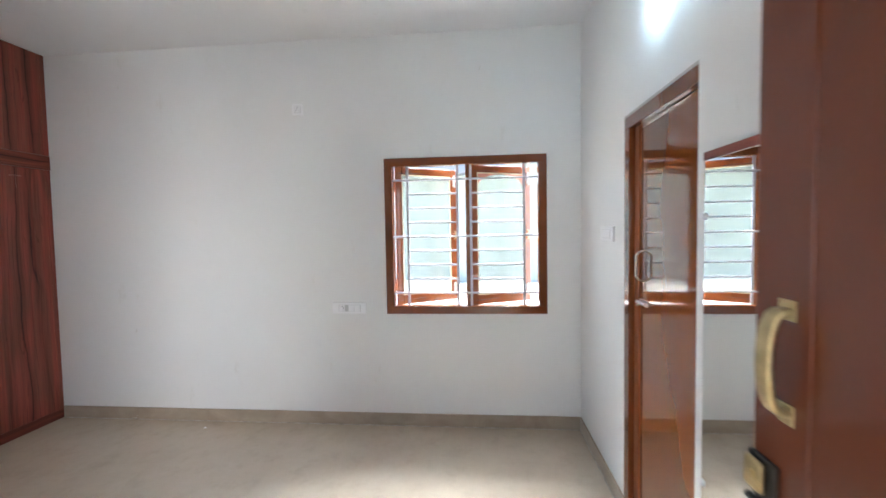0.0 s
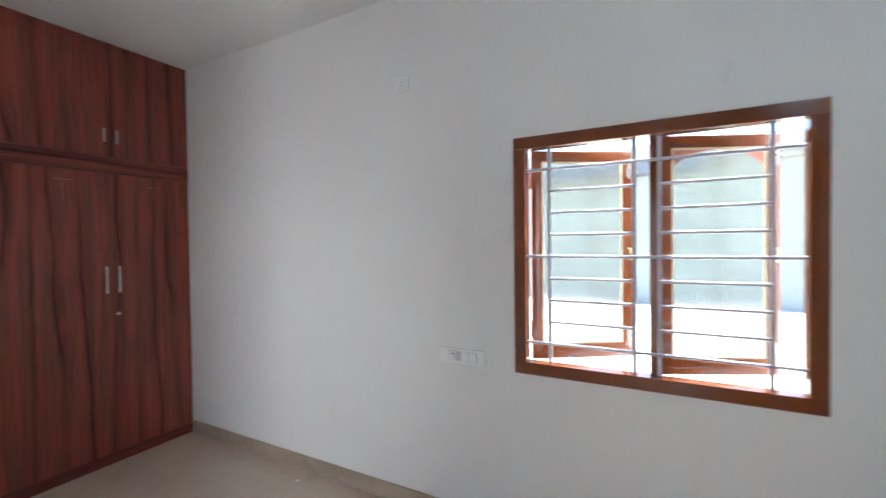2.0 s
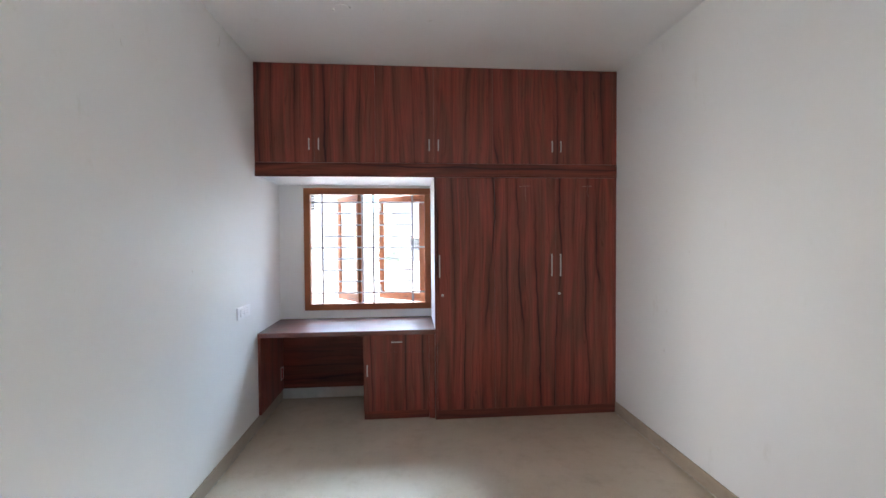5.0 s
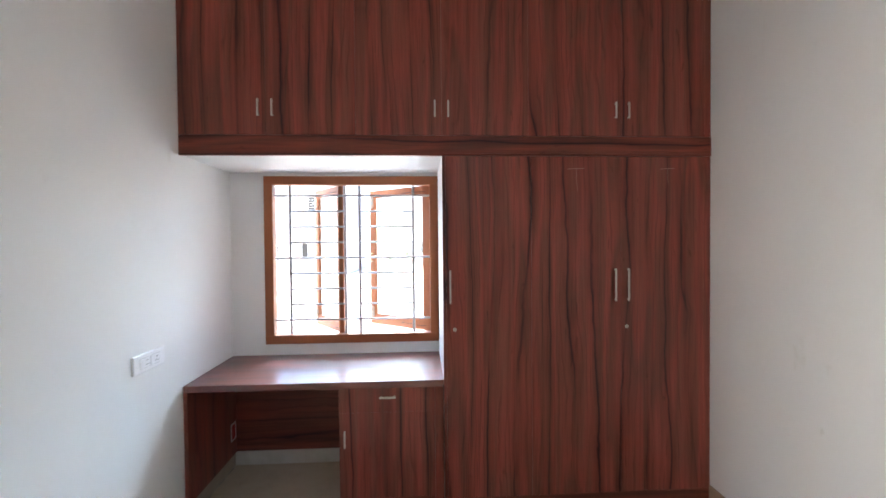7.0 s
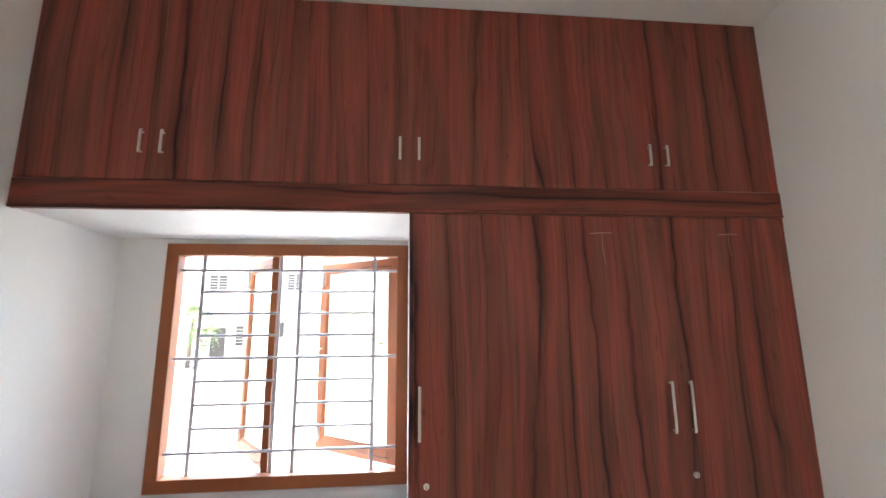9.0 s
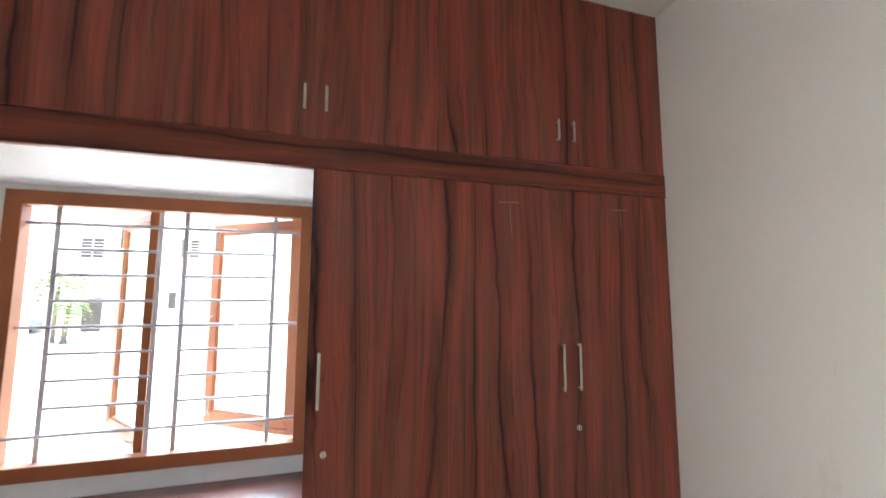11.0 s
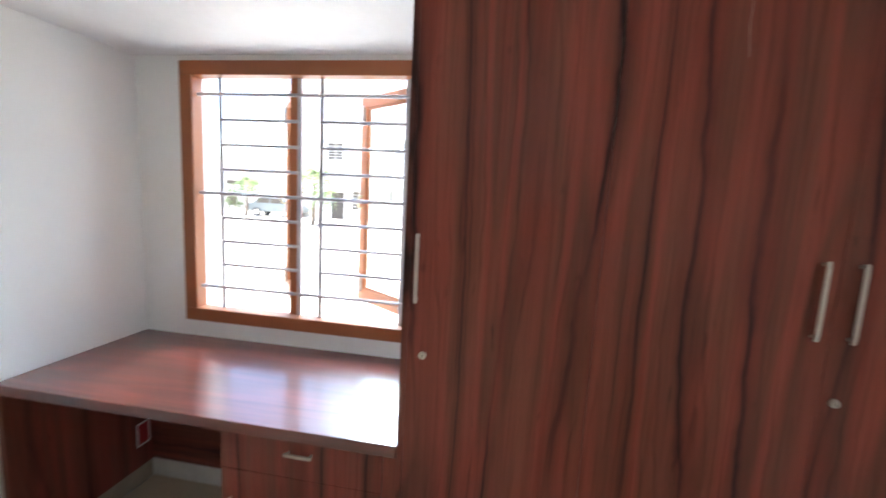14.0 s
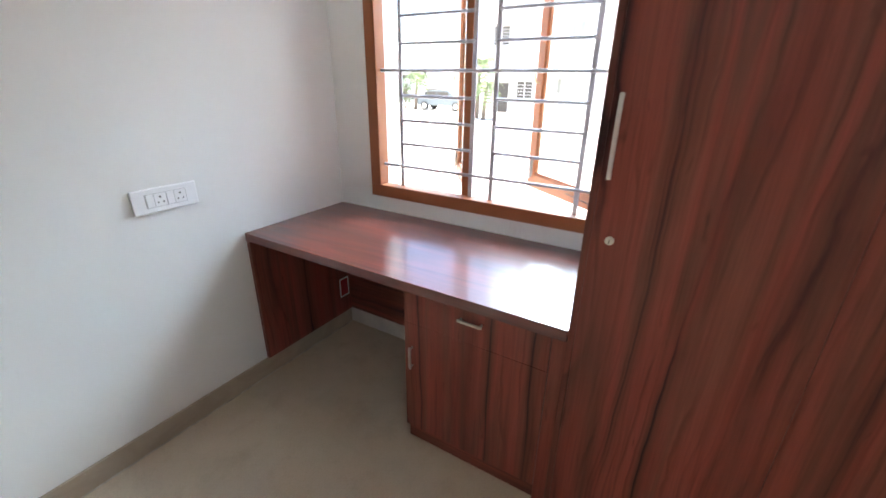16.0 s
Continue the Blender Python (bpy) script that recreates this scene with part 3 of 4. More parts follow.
part("tower_bolt", joined(box((LX0 - 0.004, LY1 - 0.05, 1.02), (LX0, LY1 - 0.01, 1.07), 0.001), rod((LX0 - 0.010, LY1 - 0.06, 1.045), (LX0 - 0.010, LY1 - 0.004, 1.045), 0.007, 10)), M_DARK_METAL, leaf, "dark sliding bolt")

# ---- closed door in the east wall ----
bd = thing("door_2", (X_E, (BATH_Y0 + BATH_Y1) / 2, 0), "closed glossy orange-brown enamelled flush door in matching frame", "door", "", "structure")
F = 0.062
XF0, XF1 = X_E - 0.004, X_E + 0.125
part("frame_jamb", box((XF0, BATH_Y1 - F, 0), (XF1, BATH_Y1, BATH_TOP - F), 0.003), M_ENAMEL, bd)
part("frame_jamb", box((XF0, BATH_Y0, 0), (XF1, BATH_Y0 + F, BATH_TOP - F), 0.003), M_ENAMEL, bd)
part("frame_head", box((XF0, BATH_Y0, BATH_TOP - F), (XF1, BATH_Y1, BATH_TOP), 0.003), M_ENAMEL, bd)
XL = X_E + 0.032
YL = BATH_Y1 - F - 0.058
# the stop's lit look comes from the lighter enamel colour
part("door_stop", box((XL - 0.008, YL, 0), (XF1, BATH_Y1 - F, BATH_TOP - F), 0.003), M_ENAMEL_LIT, bd)
dleaf = part("leaf", box((XL, BATH_Y0 + F + 0.002, 0.012), (XL + 0.034, YL - 0.002, BATH_TOP - F - 0.003), 0.002), M_DOOR, bd)
dy = 2.052
part("pull_handle", swept([(XL, dy, 1.285), (XL - 0.022, dy, 1.292), (XL - 0.036, dy, 1.31), (XL - 0.036, dy, 1.41), (XL - 0.022, dy, 1.428), (XL, dy, 1.435)], 0.016, 0.009, (0, 1, 0)), M_STEEL, dleaf, "polished steel pull")
part("latch", joined(box((XL - 0.006, dy - 0.055, 1.165), (XL, dy + 0.045, 1.195), 0.001), rod((XL - 0.014, dy - 0.06, 1.18), (XL - 0.014, dy + 0.05, 1.18), 0.008, 10), rod((XL - 0.014, dy - 0.02, 1.18), (XL - 0.042, dy - 0.02, 1.172), 0.006, 8)), M_STEEL, dleaf, "dull steel sliding bolt")
solid("trim_plaster_edge", joined(box((X_E - 0.003, BATH_Y1 - 0.002, SK), (X_E + 0.001, BATH_Y1 + 0.012, BATH_TOP + 0.012)), box((X_E - 0.003, 1.454, BATH_TOP - 0.001), (X_E + 0.001, BATH_Y1 - 0.002, BATH_TOP + 0.012))), M_PLASTER, (X_E, BATH_Y1, 0), "rough plaster edging round the door frame", "trim", "structure")
solid("threshold", box((X_E - 0.035, BATH_Y0 + 0.015, 0.0), (X_E + 0.12, BATH_Y1 + 0.012, 0.018), 0.003), M_GRANITE, (X_E, 1.8, 0), "black granite threshold strip on the floor", "threshold", "structure")

# ---- mirror on the pier ----
mr = thing("wall_mirror", (0.83, 1.09, 0.45), "tall frameless wall mirror with dark wooden top strip", "mirror")
MX, MY0, MY1, MZ0, MZ1 = 0.816, 0.86, 1.376, 0.42, 1.757
part("backing_board", box((MX + 0.004, MY0, MZ0), (0.832, MY1, MZ1)), M_ENAMEL, mr)
part("glass", box((MX, MY0 + 0.001, MZ0 + 0.001), (MX + 0.004, MY1 - 0.001, MZ1)), M_MIRROR, mr)
part("top_strip", box((MX - 0.004, MY0, MZ1), (0.832, MY1, MZ1 + 0.027), 0.001), M_LAM_H, mr, "dark red-brown wooden strip")
for yy, zz in ((MY1 + 0.002, 1.581), (MY1 + 0.002, 0.70), (1.07, MZ1 - 0.006)):
    part("clip", joined(rod((0.832, yy, zz), (MX - 0.008, yy, zz), 0.008, 12), rod((MX - 0.008, yy, zz), (MX - 0.004, yy, zz), 0.012, 12)), M_PLASTIC, mr, "white mirror clip")

# ---- bulb over the door ----
wl = thing("wall_bulb", (X_E, 1.79, 2.58), "lit cool-white bulb in white wall holder above the door", "lamp")
part("holder", joined(rod((X_E, 1.79, 2.60), (X_E - 0.018, 1.79, 2.60), 0.035, 24), rod((X_E - 0.014, 1.79, 2.60), (X_E - 0.05, 1.79, 2.585), 0.017, 16)), M_PLASTIC, wl)
bm = bmesh.new()
bmesh.ops.create_uvsphere(bm, u_segments=20, v_segments=12, radius=0.028)
part("bulb", joined(moved(bm, Matrix.Translation((X_E - 0.066, 1.79, 2.522))), rod((X_E - 0.052, 1.79, 2.58), (X_E - 0.062, 1.79, 2.54), 0.014, 16)), M_BULB, wl, "glowing round bulb")


# ---- fitted furniture ----
def leaf_door(parent, y0, y1, z0, z1, x, mat, name="door", gap=0.0005, label=""):
    return part(name, box((x - 0.018, y0 + gap, z0 + gap), (x, y1 - gap, z1 - gap), 0.0007, 1), mat, parent, label)


def handle(parent, y, z0, z1, x):
    return part("handle", bar_handle((x, y, (z0 + z1) / 2), z1 - z0, (0, 0, 1), (1, 0, 0)), M_STEEL, parent, "satin steel bar handle")


XB = X_FRONT - 0.019
# loft cabinets against the ceiling
LOFT = ((0.044, 0.530, 1.036), (1.036, 1.533, 2.045), (2.045, 2.609, 3.122))
for i, (a, mid, b) in enumerate(LOFT):
    lc = thing("loft_cabinet", (X_W, (a + b) / 2, Z_LOFT), "red-brown wood-grain laminate loft cabinet with two doors under the ceiling", "cabinet", "loft cabinets")
    part("carcass", box((X_W + 0.002, a + 0.0005, Z_LOFT), (XB, b - 0.0005, Z_C - 0.001)), M_LAM, lc)
    for y0, y1, hyy in ((a, mid, mid - 0.040), (mid, b, mid + 0.038)):
        d = leaf_door(lc, y0, y1, Z_LOFT, Z_C - 0.004, X_FRONT, M_LAM)
        handle(d, hyy, 2.328, 2.424, X_FRONT)
solid("loft_filler", box((X_W + 0.002, 3.1225, Z_LOFT), (X_FRONT - 0.004, Y_N - 0.001, Z_C - 0.001), 0.001, 1), M_LAM, (X_FRONT, 3.14, Z_LOFT), "narrow red-brown laminate filler beside the loft cabinets", "filler strip")
fs = thing("loft_fascia", (X_FRONT, 1.6, Z_FASCIA), "horizontal-grain red-brown laminate fascia under the loft cabinets", "fascia board")
part("board", box((X_FRONT - 0.022, 0.044, Z_FASCIA + 0.013), (X_FRONT + 0.002, Y_N - 0.001, Z_LOFT - 0.002), 0.002, 1), M_LAM_H, fs)
part("edge_band", box((X_FRONT - 0.022, 0.044, Z_FASCIA), (X_FRONT + 0.0035, Y_N - 0.001, Z_FASCIA + 0.0125), 0.0015, 1), M_LAM_H, fs, "thin laminate edge band along the foot")
solid("loft_underside", box((X_W + 0.002, 0.044, Z_FASCIA + 0.004), (X_FRONT - 0.0225, Y_WARD - 0.001, Z_LOFT - 0.001)), M_WHITE_LAM, (X_W, 0.8, Z_FASCIA), "white laminate soffit above the desk niche", "panel")

# wardrobe
wd = thing("wardrobe", (X_W, 2.35, 0), "three-door red-brown wood-grain laminate wardrobe reaching the loft", "wardrobe")
part("carcass", box((X_W + 0.002, Y_WARD + 0.003, 0.0), (XB, Y_N - 0.001, Z_FASCIA - 0.001)), M_LAM, wd)
part("side_panel", box((X_W + 0.002, Y_WARD - 0.0005, 0.794), (X_FRONT - 0.020, Y_WARD + 0.0025, Z_FASCIA + 0.0035)), M_WHITE_LAM, wd, "white laminate side facing the niche")
part("edge_strip", box((XB, Y_WARD, 0.0), (X_FRONT, Y_WARD + 0.018, Z_FASCIA - 0.001), 0.001, 1), M_LAM, wd)
part("plinth", box((XB, Y_WARD + 0.018, 0.0), (X_FRONT - 0.004, Y_N - 0.002, 0.080), 0.001, 1), M_LAM_H, wd, "low plinth on the floor")
part("filler", box((XB, 3.118, 0.080), (X_FRONT - 0.004, Y_N - 0.002, Z_FASCIA - 0.001), 0.001, 1), M_LAM, wd)
ZD0, ZD1 = 0.082, Z_FASCIA - 0.002
for y0, y1, hyy, key in ((Y_WARD + 0.018, 2.060, 1.575, 1.600), (2.060, 2.6055, 2.566, None), (2.6055, 3.118, 2.645, 2.638)):
    d = leaf_door(wd, y0, y1, ZD0, ZD1, X_FRONT, M_LAM)
    handle(d, hyy, 1.243, 1.437, X_FRONT)
    if key:
        part("lock", joined(rod((X_FRONT - 0.002, key, 1.087), (X_FRONT + 0.006, key, 1.087), 0.011, 20), rod((X_FRONT + 0.005, key, 1.087), (X_FRONT + 0.011, key, 1.087), 0.008, 16)), M_STEEL, d, "round steel cam lock")
        part("keyhole", box((X_FRONT + 0.0108, key - 0.001, 1.082), (X_FRONT + 0.0114, key + 0.001, 1.092)), M_BLACK, d)
    if y0 > 2.0:
        y = 2.33 if y0 < 2.5 else 2.89
        w = 0.05 if y0 < 2.5 else 0.045
        part("chalk_mark", joined(swept([(X_FRONT + 0.0004, y - w, 2.030), (X_FRONT + 0.0004, y, 2.034), (X_FRONT + 0.0004, y + w, 2.034)], 0.003, 0.0006, (0, 0, 1)),
                                  swept([(X_FRONT + 0.0004, y + 0.003, 2.03), (X_FRONT + 0.0004, y + 0.002, 1.97), (X_FRONT + 0.0004, y + 0.010, 1.90 if y0 < 2.5 else 1.94)], 0.002, 0.0006, (0, 1, 0))), M_CHALK, d, "faint chalk mark")

# desk in the niche
dk = thing("desk", (X_W, 0.78, 0), "built-in red-brown laminate desk under the window", "desk")
part("desktop", box((X_W + 0.001, 0.043, 0.754), (X_FRONT + 0.002, Y_WARD - 0.001, 0.793), 0.002), M_LAM_TOP, dk, "dusty semi-gloss laminate top")
part("side_panel", box((X_W + 0.015, 0.043, 0.102), (X_FRONT, 0.066, 0.753), 0.0015, 1), M_LAM, dk)
part("back_panel", box((X_W + 0.001, 0.067, 0.106), (X_W + 0.020, 0.909, 0.753)), M_LAM_H, dk)
so = thing("under_desk_socket", (-4.08, 0.067, 0.26), "white-edged socket box with red insert under the desk", "socket")
part("plate", joined(*[box((a, 0.0665, c), (b, 0.071, d)) for a, b, c, d in ((-4.082, -4.076, 0.215, 0.335), (-4.016, -4.010, 0.215, 0.335), (-4.076, -4.016, 0.215, 0.222), (-4.076, -4.016, 0.328, 0.335))]), M_PLASTIC, so)
part("insert", box((-4.076, 0.0662, 0.222), (-4.016, 0.0685, 0.328)), M_RED, so, "red plastic insert")
# drawer cabinet under the desk
cb = thing("desk_cabinet", (-3.8, 1.21, 0), "red-brown laminate drawer and cupboard unit under the desk", "cabinet")
CX = -3.530
part("carcass", box((X_W + 0.022, 0.910, 0.075), (CX - 0.0185, Y_WARD - 0.002, 0.753)), M_LAM, cb)
part("plinth", box((X_W + 0.022, 0.914, 0.0), (CX - 0.018, Y_WARD - 0.002, 0.0745), 0.001, 1), M_LAM_H, cb)
CY1 = 1.478
dr = part("drawer_front", box((CX - 0.018, 0.911, 0.592), (CX, CY1, 0.7532), 0.0007, 1), M_LAM, cb)
part("handle", bar_handle((CX, 1.199, 0.684), 0.095, (0, 1, 0), (1, 0, 0)), M_STEEL, dr, "satin steel bar handle")
cd = part("door", box((CX - 0.018, 0.911, 0.078), (CX, CY1, 0.5912), 0.0007, 1), M_LAM, cb)
part("handle", bar_handle((CX, 0.945, 0.440), 0.10, (0, 0, 1), (1, 0, 0)), M_STEEL, cd, "satin steel bar handle")
part("filler", box((CX - 0.018, CY1 + 0.003, 0.0), (CX + 0.006, Y_WARD - 0.002, 0.753), 0.001, 1), M_LAM, cb)


# ---- switches and sockets ----
def plate(name, place, w, h, label, category, modules):
    """A wall plate in local u (along), v (out), z; modules are (kind, u0, u1)."""
    t = thing(name, place @ Vector((0, 0, 0)), label, category)

    def P(nm, bm, mat, parent=t, lab=""):
        return part(nm, moved(bm, place), mat, parent, lab)
    P("plate", box((-w / 2, 0, -h / 2), (w / 2, 0.012, h / 2), 0.004, 3), M_PLASTIC)
    P("surround", box((modules[0][1] - 0.002, 0.0121, -0.026), (modules[-1][2] + 0.002, 0.0132, 0.026)), M_GREY_PLASTIC)
    for kind, a, b in modules:
        if kind == "switch":
            P("rocker", moved(box((a + 0.001, 0.010, -0.024), (b - 0.001, 0.0165, 0.024), 0.0015), Matrix.Rotation(radians(2), 4, "X")), M_PLASTIC)
        elif kind == "socket":
            s = P("socket_face", box((a + 0.001, 0.012, -0.024), (b - 0.001, 0.015, 0.024), 0.0008, 1), M_PLASTIC)
            c = (a + b) / 2
            for u, z, r in ((0, 0.011, 0.0038), (-0.0095, -0.009, 0.003), (0.0095, -0.009, 0.003)):
                P("pin_hole", rod((c + u, 0.0148, z), (c + u, 0.0153, z), r, 12), M_BLACK, s)
        elif kind == "knob":
            f = P("regulator_face", box((a + 0.001, 0.012, -0.024), (b - 0.001, 0.015, 0.024), 0.0008, 1), M_PLASTIC)
            P("knob", rod(((a + b) / 2, 0.015, 0), ((a + b) / 2, 0.032, 0), 0.017, 24, 0.014), M_PLASTIC, f)
        else:
            P("blank_cover", box((a + 0.001, 0.012, -0.024), (b - 0.001, 0.015, 0.024), 0.0008, 1), M_PLASTIC)
    return t


def on_north(x, z):
    return Matrix.Translation((x, Y_N, z)) @ Matrix.Rotation(radians(180), 4, "Z")


def on_south(x, z):
    return Matrix.Translation((x, Y_S, z))


def on_east(y, z):
    return Matrix.Translation((X_E, y, z)) @ Matrix.Rotation(radians(90), 4, "Z")


plate("wall_socket", on_north(-1.318, 2.518), 0.088, 0.088, "small white plastic socket high on the wall", "socket", (("socket", -0.024, 0.024),))
plate("switch_plate", on_north(-0.945, 0.945), 0.275, 0.088, "white plastic switch plate with fan regulator knob", "switch", (("switch", -0.090, -0.042), ("switch", -0.042, 0.006), ("knob", 0.034, 0.082)))
plate("switch_plate", on_east(2.50, 1.512), 0.245, 0.088, "white plastic switch plate beside the door", "switch", (("blank", -0.072, -0.03), ("switch", -0.03, 0.022), ("switch", 0.022, 0.072)))
plate("socket_plate", on_south(-3.190, 1.027), 0.235, 0.090, "white plastic double socket plate above the desk end", "socket", (("socket", -0.072, -0.028), ("switch", -0.028, 0.0), ("socket", 0.0, 0.044), ("switch", 0.044, 0.072)))

# wire ends left in the ceiling
ce = thing("ceiling_wires", (-2.635, 0.90, Z_C), "short wire ends at a blank plate in the ceiling", "wiring")
part("cover", rod((-2.635, 0.90, Z_C - 0.004), (-2.635, 0.90, Z_C), 0.045, 24), M_CEIL, ce)
for dx, dyy in ((-0.02, -0.06), (0.02, 0.05)):
    part("wire", tube([(-2.635 + dx, 0.90 + dyy, Z_C), (-2.635 + dx, 0.90 + dyy, Z_C - 0.006), (-2.632 + dx, 0.912 + dyy, Z_C - 0.010)], 0.005), M_GREY_PLASTIC, ce)

# small white spot on the floor by the skirting
solid("floor_fleck", moved(rod((0, 0, 0), (0, 0, 0.0015), 0.011, 12, 0.008), Matrix.Translation((-2.12, 3.04, 0.0))), M_PLASTIC, (-2.12, 3.04, 0), "small white fleck on the floor tiles", "paint fleck")

# ---- outdoors ----
solid("ground", box((-400, -400, GROUND - 0.5), (400, 400, GROUND)), M_GROUND, (0, 0, GROUND), "pale sunlit concrete and bare earth ground", "ground", "structure")
solid("roof", box((HX0 - 0.3, HY0 - 0.3, Z_TOP), (X_E + 2.0, Y_N + 0.35, Z_TOP + 0.25)), M_PLASTER, (0, 0, Z_TOP), "flat concrete roof slab of this house", "roof", "structure")
solid("roof_west", box((X_W - 0.55, Y_S - 0.4, Z_TOP), (HX0 - 0.3, Y_N + 0.35, Z_TOP + 0.25)), M_PLASTER, (-4, 1, Z_TOP), "flat concrete roof slab with overhang", "roof", "structure")


def house(name, base, size, facing, windows, mat, label, parapet=0.5, band=None):
    """A flat-roofed house. facing: turn about z of its front (+y local looks out); windows are (u, z, w, h, louvred)."""
    m = Matrix.Translation(base) @ Matrix.Rotation(radians(facing), 4, "Z")
    h = thing(name, base, label, "house")
    w, d, hh = size

    def P(nm, bm, mt, parent=h, lab=""):
        return part(nm, moved(bm, m), mt, parent, lab)
    P("wall", box((-w / 2, -d, 0), (w / 2, 0, hh)), mat)
    P("roof", box((-w / 2 - 0.3, -d - 0.3, hh), (w / 2 + 0.3, 0.35, hh + 0.18)), mat)
    P("parapet", box((-w / 2, -0.15, hh + 0.18), (w / 2, 0, hh + 0.18 + parapet)), mat)
    P("parapet", box((-w / 2, -d, hh + 0.18), (w / 2, -d + 0.15, hh + 0.18 + parapet)), mat)
    if band:
        P("porch_roof", box((-w / 2 - 0.31, 0.0, band[0] + 0.42), (w / 2 + 0.31, 1.0, band[1] + 0.2)), M_GREY_PALE, h, "pale grey painted porch slab")
        # dark strip stands for the shaded soffit below the slab
        P("porch_beam", box((band[2], 0.004, band[0]), (w / 2 + 0.31, 0.9, band[0] + 0.418)), M_SOFFIT_SHADE, h, "porch beam with the soffit's shade put into its dark grey")
    for u, z, ww, wh, louvred in windows:
        f = P("window", joined(box((u - ww / 2 - 0.08, -0.02, z - 0.08), (u - ww / 2, 0.06, z + wh + 0.08)), box((u + ww / 2, -0.02, z - 0.08), (u + ww / 2 + 0.08, 0.06, z + wh + 0.08)),
                               box((u - ww / 2, -0.02, z - 0.08), (u + ww / 2, 0.06, z)), box((u - ww / 2, -0.02, z + wh), (u + ww / 2, 0.06, z + wh + 0.08))), M_PLASTER)
        P("pane", box((u - ww / 2, -0.01, z), (u + ww / 2, 0.01, z + wh)), M_SHUTTER, f)
        if louvred:
            for k in range(1, 6):
                P("slat", box((u - ww / 2, 0.012, z + wh * k / 6 - 0.02), (u + ww / 2, 0.04, z + wh * k / 6 + 0.02)), M_PLASTER, f)
            P("mullion", box((u - 0.03, 0.012, z), (u + 0.03, 0.05, z + wh)), M_PLASTER, f)
        P("sunshade", box((u - ww / 2 - 0.25, 0.0, z + wh + 0.15), (u + ww / 2 + 0.25, 0.45, z + wh + 0.23)), mat, f)
    return h


# houses across the open ground to the west: front faces +x
G = GROUND
house("house", (-32.0, -9.5, G), (11.0, 9.0, 9.4), -90, ((2.0, 4.45, 1.15, 1.15, True), (0.05, 0.80, 1.10, 1.30, True), (-2.4, 1.35, 0.4, 1.0, False), (1.75, 0.0, 1.0, 2.0, False), (-3.2, 4.6, 1.0, 1.1, True), (1.2, 7.85, 0.9, 0.4, True)), M_PLASTER, "white plastered house with louvred windows and dark doorway")
house("house", (-38.0, -22.0, G), (11.0, 9.0, 4.0), -90, ((1.5, 2.2, 3.2, 0.35, False), (2.5, 0.2, 1.0, 1.1, False), (-1.0, 0.2, 1.4, 1.1, False)), M_PLASTER, "low white plastered house beyond the trees")
house("house", (-44.0, 6.5, G), (14.0, 9.0, 6.6), -90, ((2.0, 4.4, 1.2, 1.2, True), (-3.0, 1.2, 1.2, 1.2, True), (4.5, 1.2, 1.2, 1.2, True)), M_PLASTER, "white two-storey plastered house far across the plot")
# neighbour to the north: front faces -y
house("house", (1.0, 18.0, G), (34.0, 8.0, 4.9), 180, ((-7.0, 1.2, 1.4, 1.3, True), (8.0, 1.2, 1.4, 1.3, True)), M_FACADE, "pale single-storey neighbouring house with grey beam", 0.3, (4.65, 5.4, -0.2))


def palm(base, height, spread, seed):
    rnd = random.Random(seed)
    t = thing("palm_tree", base, "small green palm tree with drooping fronds", "tree", "palm trees")
    b = Vector(base)
    pts = [b + Vector((0.05 * k * math.sin(seed), 0.04 * k, height * k / 6)) for k in range(7)]
    bm = bmesh.new()
    for k in range(6):
        merged(bm, rod(pts[k], pts[k + 1] + Vector((0, 0, 0.03)), 0.13 - 0.010 * k, 9, 0.115 - 0.010 * k))
    part("trunk", bm, M_TRUNK, t)
    top = pts[-1]
    bm = bmesh.new()
    for i in range(22):
        a = i * 2.399 + rnd.random() * 0.3
        rise = rnd.uniform(0.1, 1.0)
        ln = spread * rnd.uniform(0.75, 1.1)
        prev = top
        out = Vector((math.cos(a), math.sin(a), 0))
        side = Vector((-math.sin(a), math.cos(a), 0))
        for k in range(1, 11):
            f = k / 10
            p = top + out * ln * f * (0.95 - 0.15 * f) + Vector((0, 0, ln * (rise * f - 1.15 * f * f)))
            for s in (-1, 1):
                lw = ln * 0.34 * math.sin(math.pi * (0.12 + 0.85 * f)) * rnd.uniform(0.7, 1.1)
                tip = p + side * s * lw + out * lw * 0.35 + Vector((0, 0, -lw * rnd.uniform(0.25, 0.6)))
                wd2 = (p - prev) * 0.33
                q = [bm.verts.new(v) for v in (p - wd2, p + wd2, tip)]
                bm.faces.new(q)
            prev = p
    part("crown", bm, M_LEAF, t)
    return t


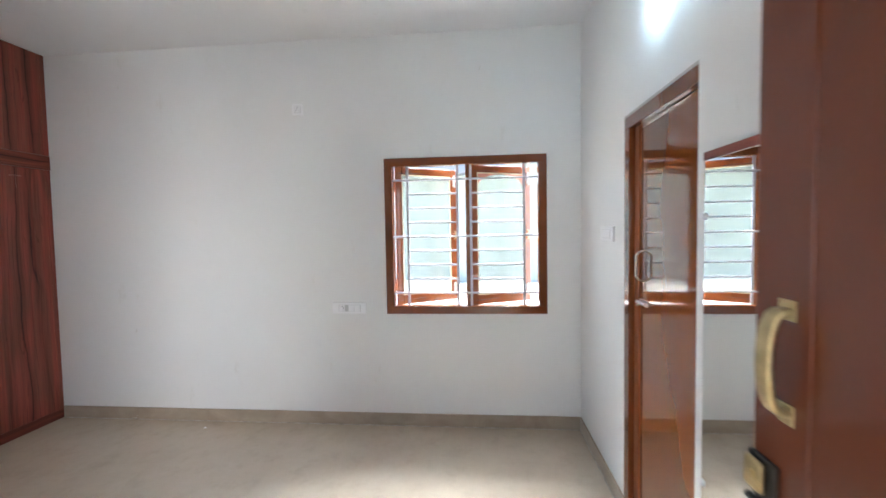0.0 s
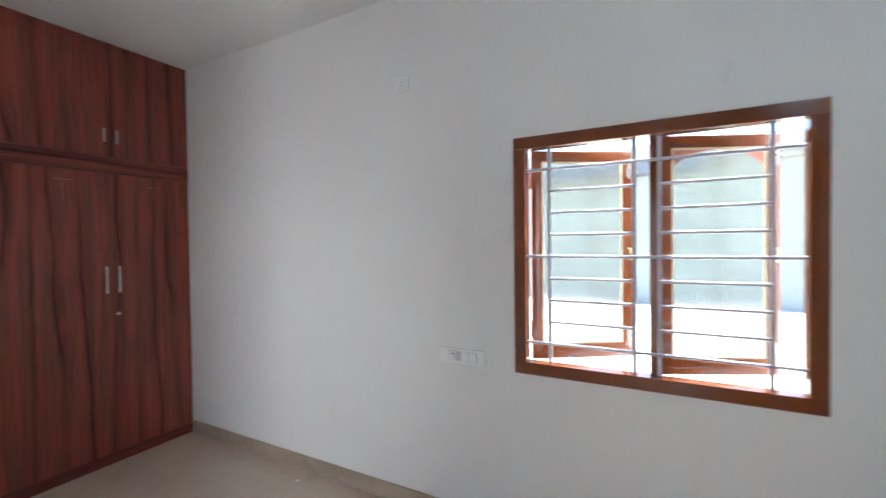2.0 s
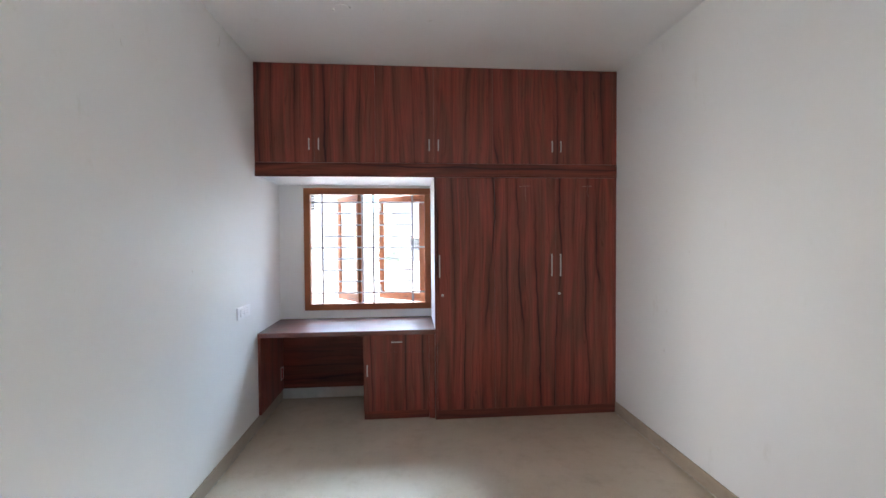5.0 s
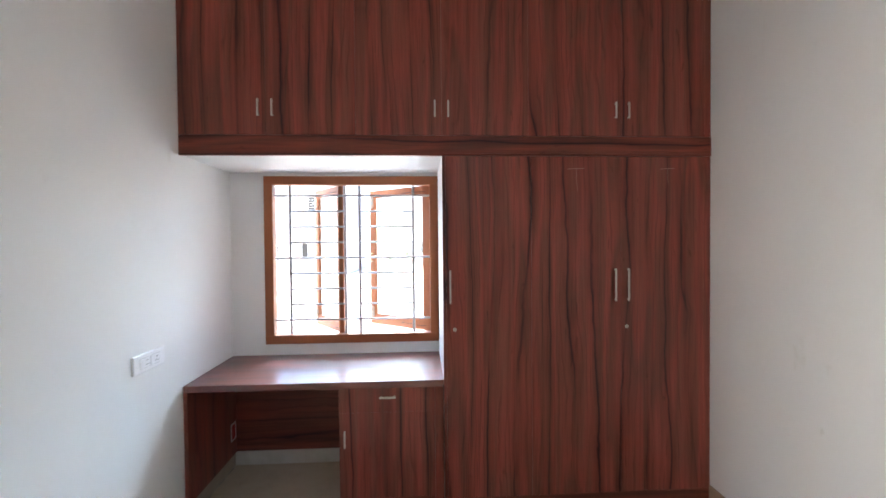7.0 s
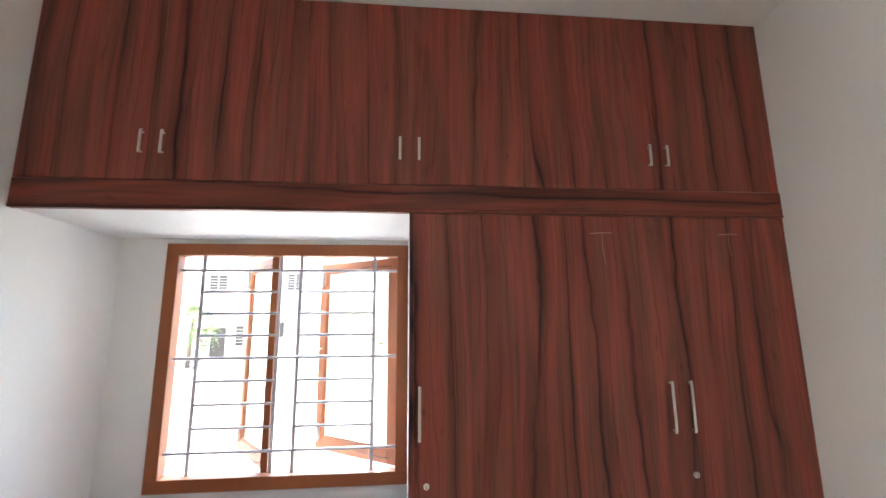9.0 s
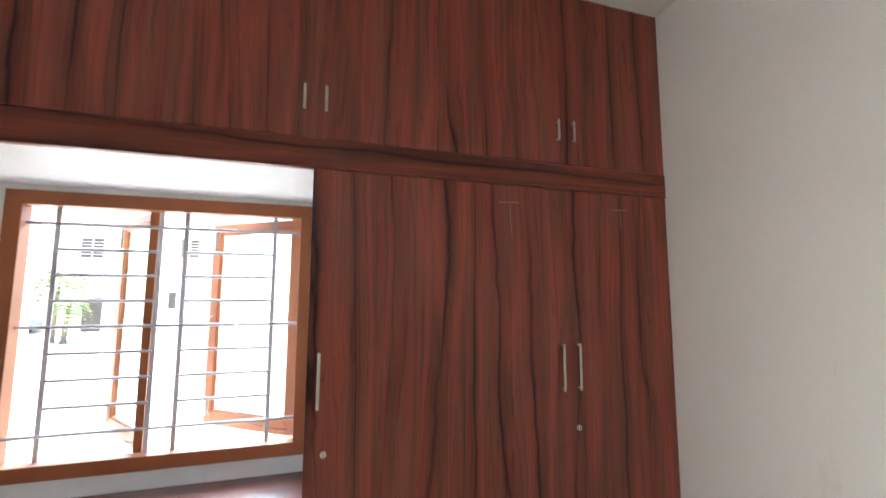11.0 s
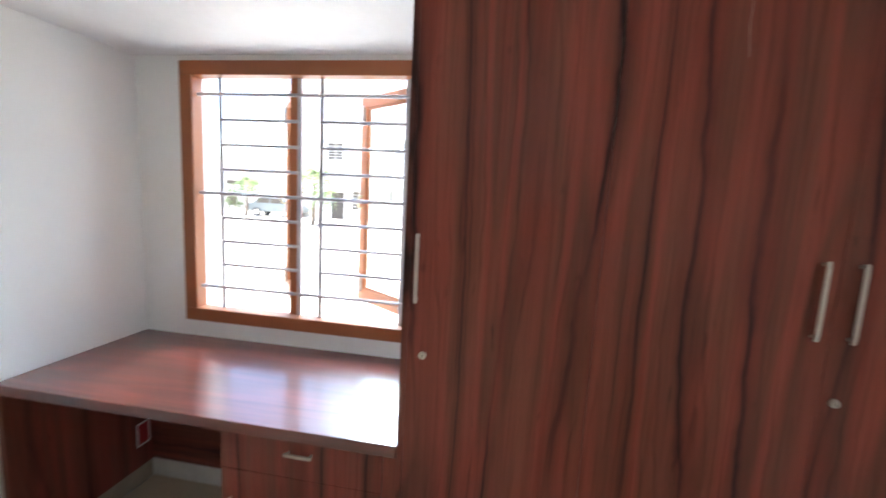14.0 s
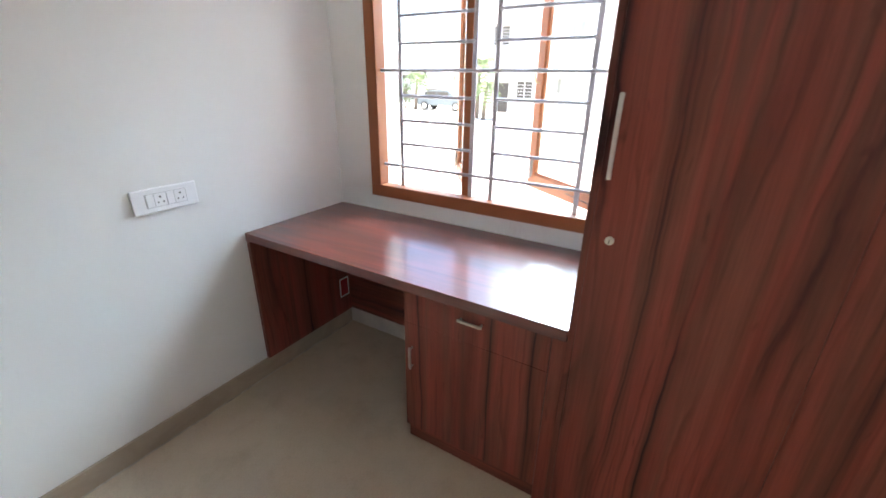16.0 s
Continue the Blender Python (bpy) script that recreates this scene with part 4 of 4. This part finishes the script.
def bush(base, size, seed):
    rnd = random.Random(seed)
    bm = bmesh.new()
    c = Vector(base)
    for i in range(700):
        d = Vector((rnd.gauss(0, 1), rnd.gauss(0, 1), rnd.gauss(0, 1))).normalized() * rnd.uniform(0.45, 1.0)
        lump = 0.75 + 0.35 * noise.noise(d * 2.1 + Vector((seed, 0, 0)))
        p = c + Vector((d.x * size[0], d.y * size[1], size[2] * (0.95 + d.z * 0.9))) 
        p = c + (p - c) * lump
        a = Vector((rnd.gauss(0, 1), rnd.gauss(0, 1), rnd.gauss(0, 0.6))).normalized()
        s = a.orthogonal().normalized()
        ln = rnd.uniform(0.10, 0.2)
        bm.faces.new([bm.verts.new(v) for v in (p, p + a * ln * 0.5 + s * ln * 0.3, p + a * ln, p + a * ln * 0.5 - s * ln * 0.3)])
    t = thing("shrub", base, "leafy green garden shrub", "shrub", "shrubs")
    part("foliage", bm, M_LEAF, t)
    part("stem", joined(rod(c, c + Vector((0.05, 0.1, size[2])), 0.05, 8, 0.02), rod(c, c + Vector((-0.1, -0.12, size[2] * 0.9)), 0.04, 8, 0.015)), M_TRUNK, t)
    return t


palm((-26.0, -10.2, G), 3.1, 1.7, 1)
palm((-25.5, -9.5, G), 1.9, 1.25, 2)
palm((-30.0, -17.5, G), 2.6, 1.4, 3)
bush((-30.5, -18.8, G), (1.3, 1.4, 1.6), 5)
bush((-27.0, 0.1, G), (1.2, 1.3, 1.8), 6)


def car(base, turn):
    m = Matrix.Translation(base) @ Matrix.Rotation(radians(turn), 4, "Z")
    t = thing("car", base, "grey-blue parked car in front of the low house", "car")
    prof = [(-2.0, 0.35), (-2.0, 0.85), (-1.6, 0.95), (-1.0, 1.42), (0.5, 1.45), (1.15, 0.98), (1.95, 0.82), (2.05, 0.35)]
    bm = bmesh.new()
    l = [bm.verts.new((x, -0.82, z)) for x, z in prof]
    r = [bm.verts.new((x, 0.82, z)) for x, z in prof]
    bm.faces.new(l)
    bm.faces.new(r[::-1])
    for i in range(len(prof)):
        j = (i + 1) % len(prof)
        bm.faces.new((l[i], l[j], r[j], r[i]))
    bmesh.ops.recalc_face_normals(bm, faces=bm.faces[:])
    bmesh.ops.bevel(bm, geom=bm.edges[:], offset=0.07, segments=2, affect="EDGES")
    part("body", moved(bm, m), M_CAR, t)
    for s in (-1, 1):
        part("side_window", moved(joined(box((-1.25, s * 0.825 - 0.006, 0.98), (-0.3, s * 0.825 + 0.006, 1.32), 0.004), box((-0.22, s * 0.825 - 0.006, 0.98), (0.7, s * 0.825 + 0.006, 1.32), 0.004)), m), M_SHUTTER, t)
        for x in (-1.3, 1.3):
            w = part("wheel", moved(rod((x, s * 0.68, 0.31), (x, s * 0.85, 0.31), 0.31, 24), m), M_TYRE, t)
            part("rim", moved(rod((x, s * 0.80, 0.31), (x, s * 0.856, 0.31), 0.19, 18), m), M_STEEL, w)
    return t


car((-31.0, -15.5, G), 95)


def planter(base):
    """A footed pot with a rolled rim, filled with earth."""
    t = thing("planter", base, "white plastered garden urn on a square foot", "planter")
    b = Vector(base)
    bm = box(b + Vector((-0.26, -0.26, 0)), b + Vector((0.26, 0.26, 0.12)), 0.01)
    rings = ((0.12, 0.14), (0.22, 0.12), (0.34, 0.24), (0.52, 0.33), (0.66, 0.36), (0.70, 0.40), (0.74, 0.40))
    for (z0, r0), (z1, r1) in zip(rings, rings[1:]):
        merged(bm, rod(b + Vector((0, 0, z0)), b + Vector((0, 0, z1)), r0, 20, r1))
    part("pot", bm, M_PLASTER, t)
    part("earth", rod(b + Vector((0, 0, 0.735)), b + Vector((0, 0, 0.748)), 0.34, 20), M_TRUNK, t, "dark potting earth")
    return t


planter((-29.0, -11.5, G))
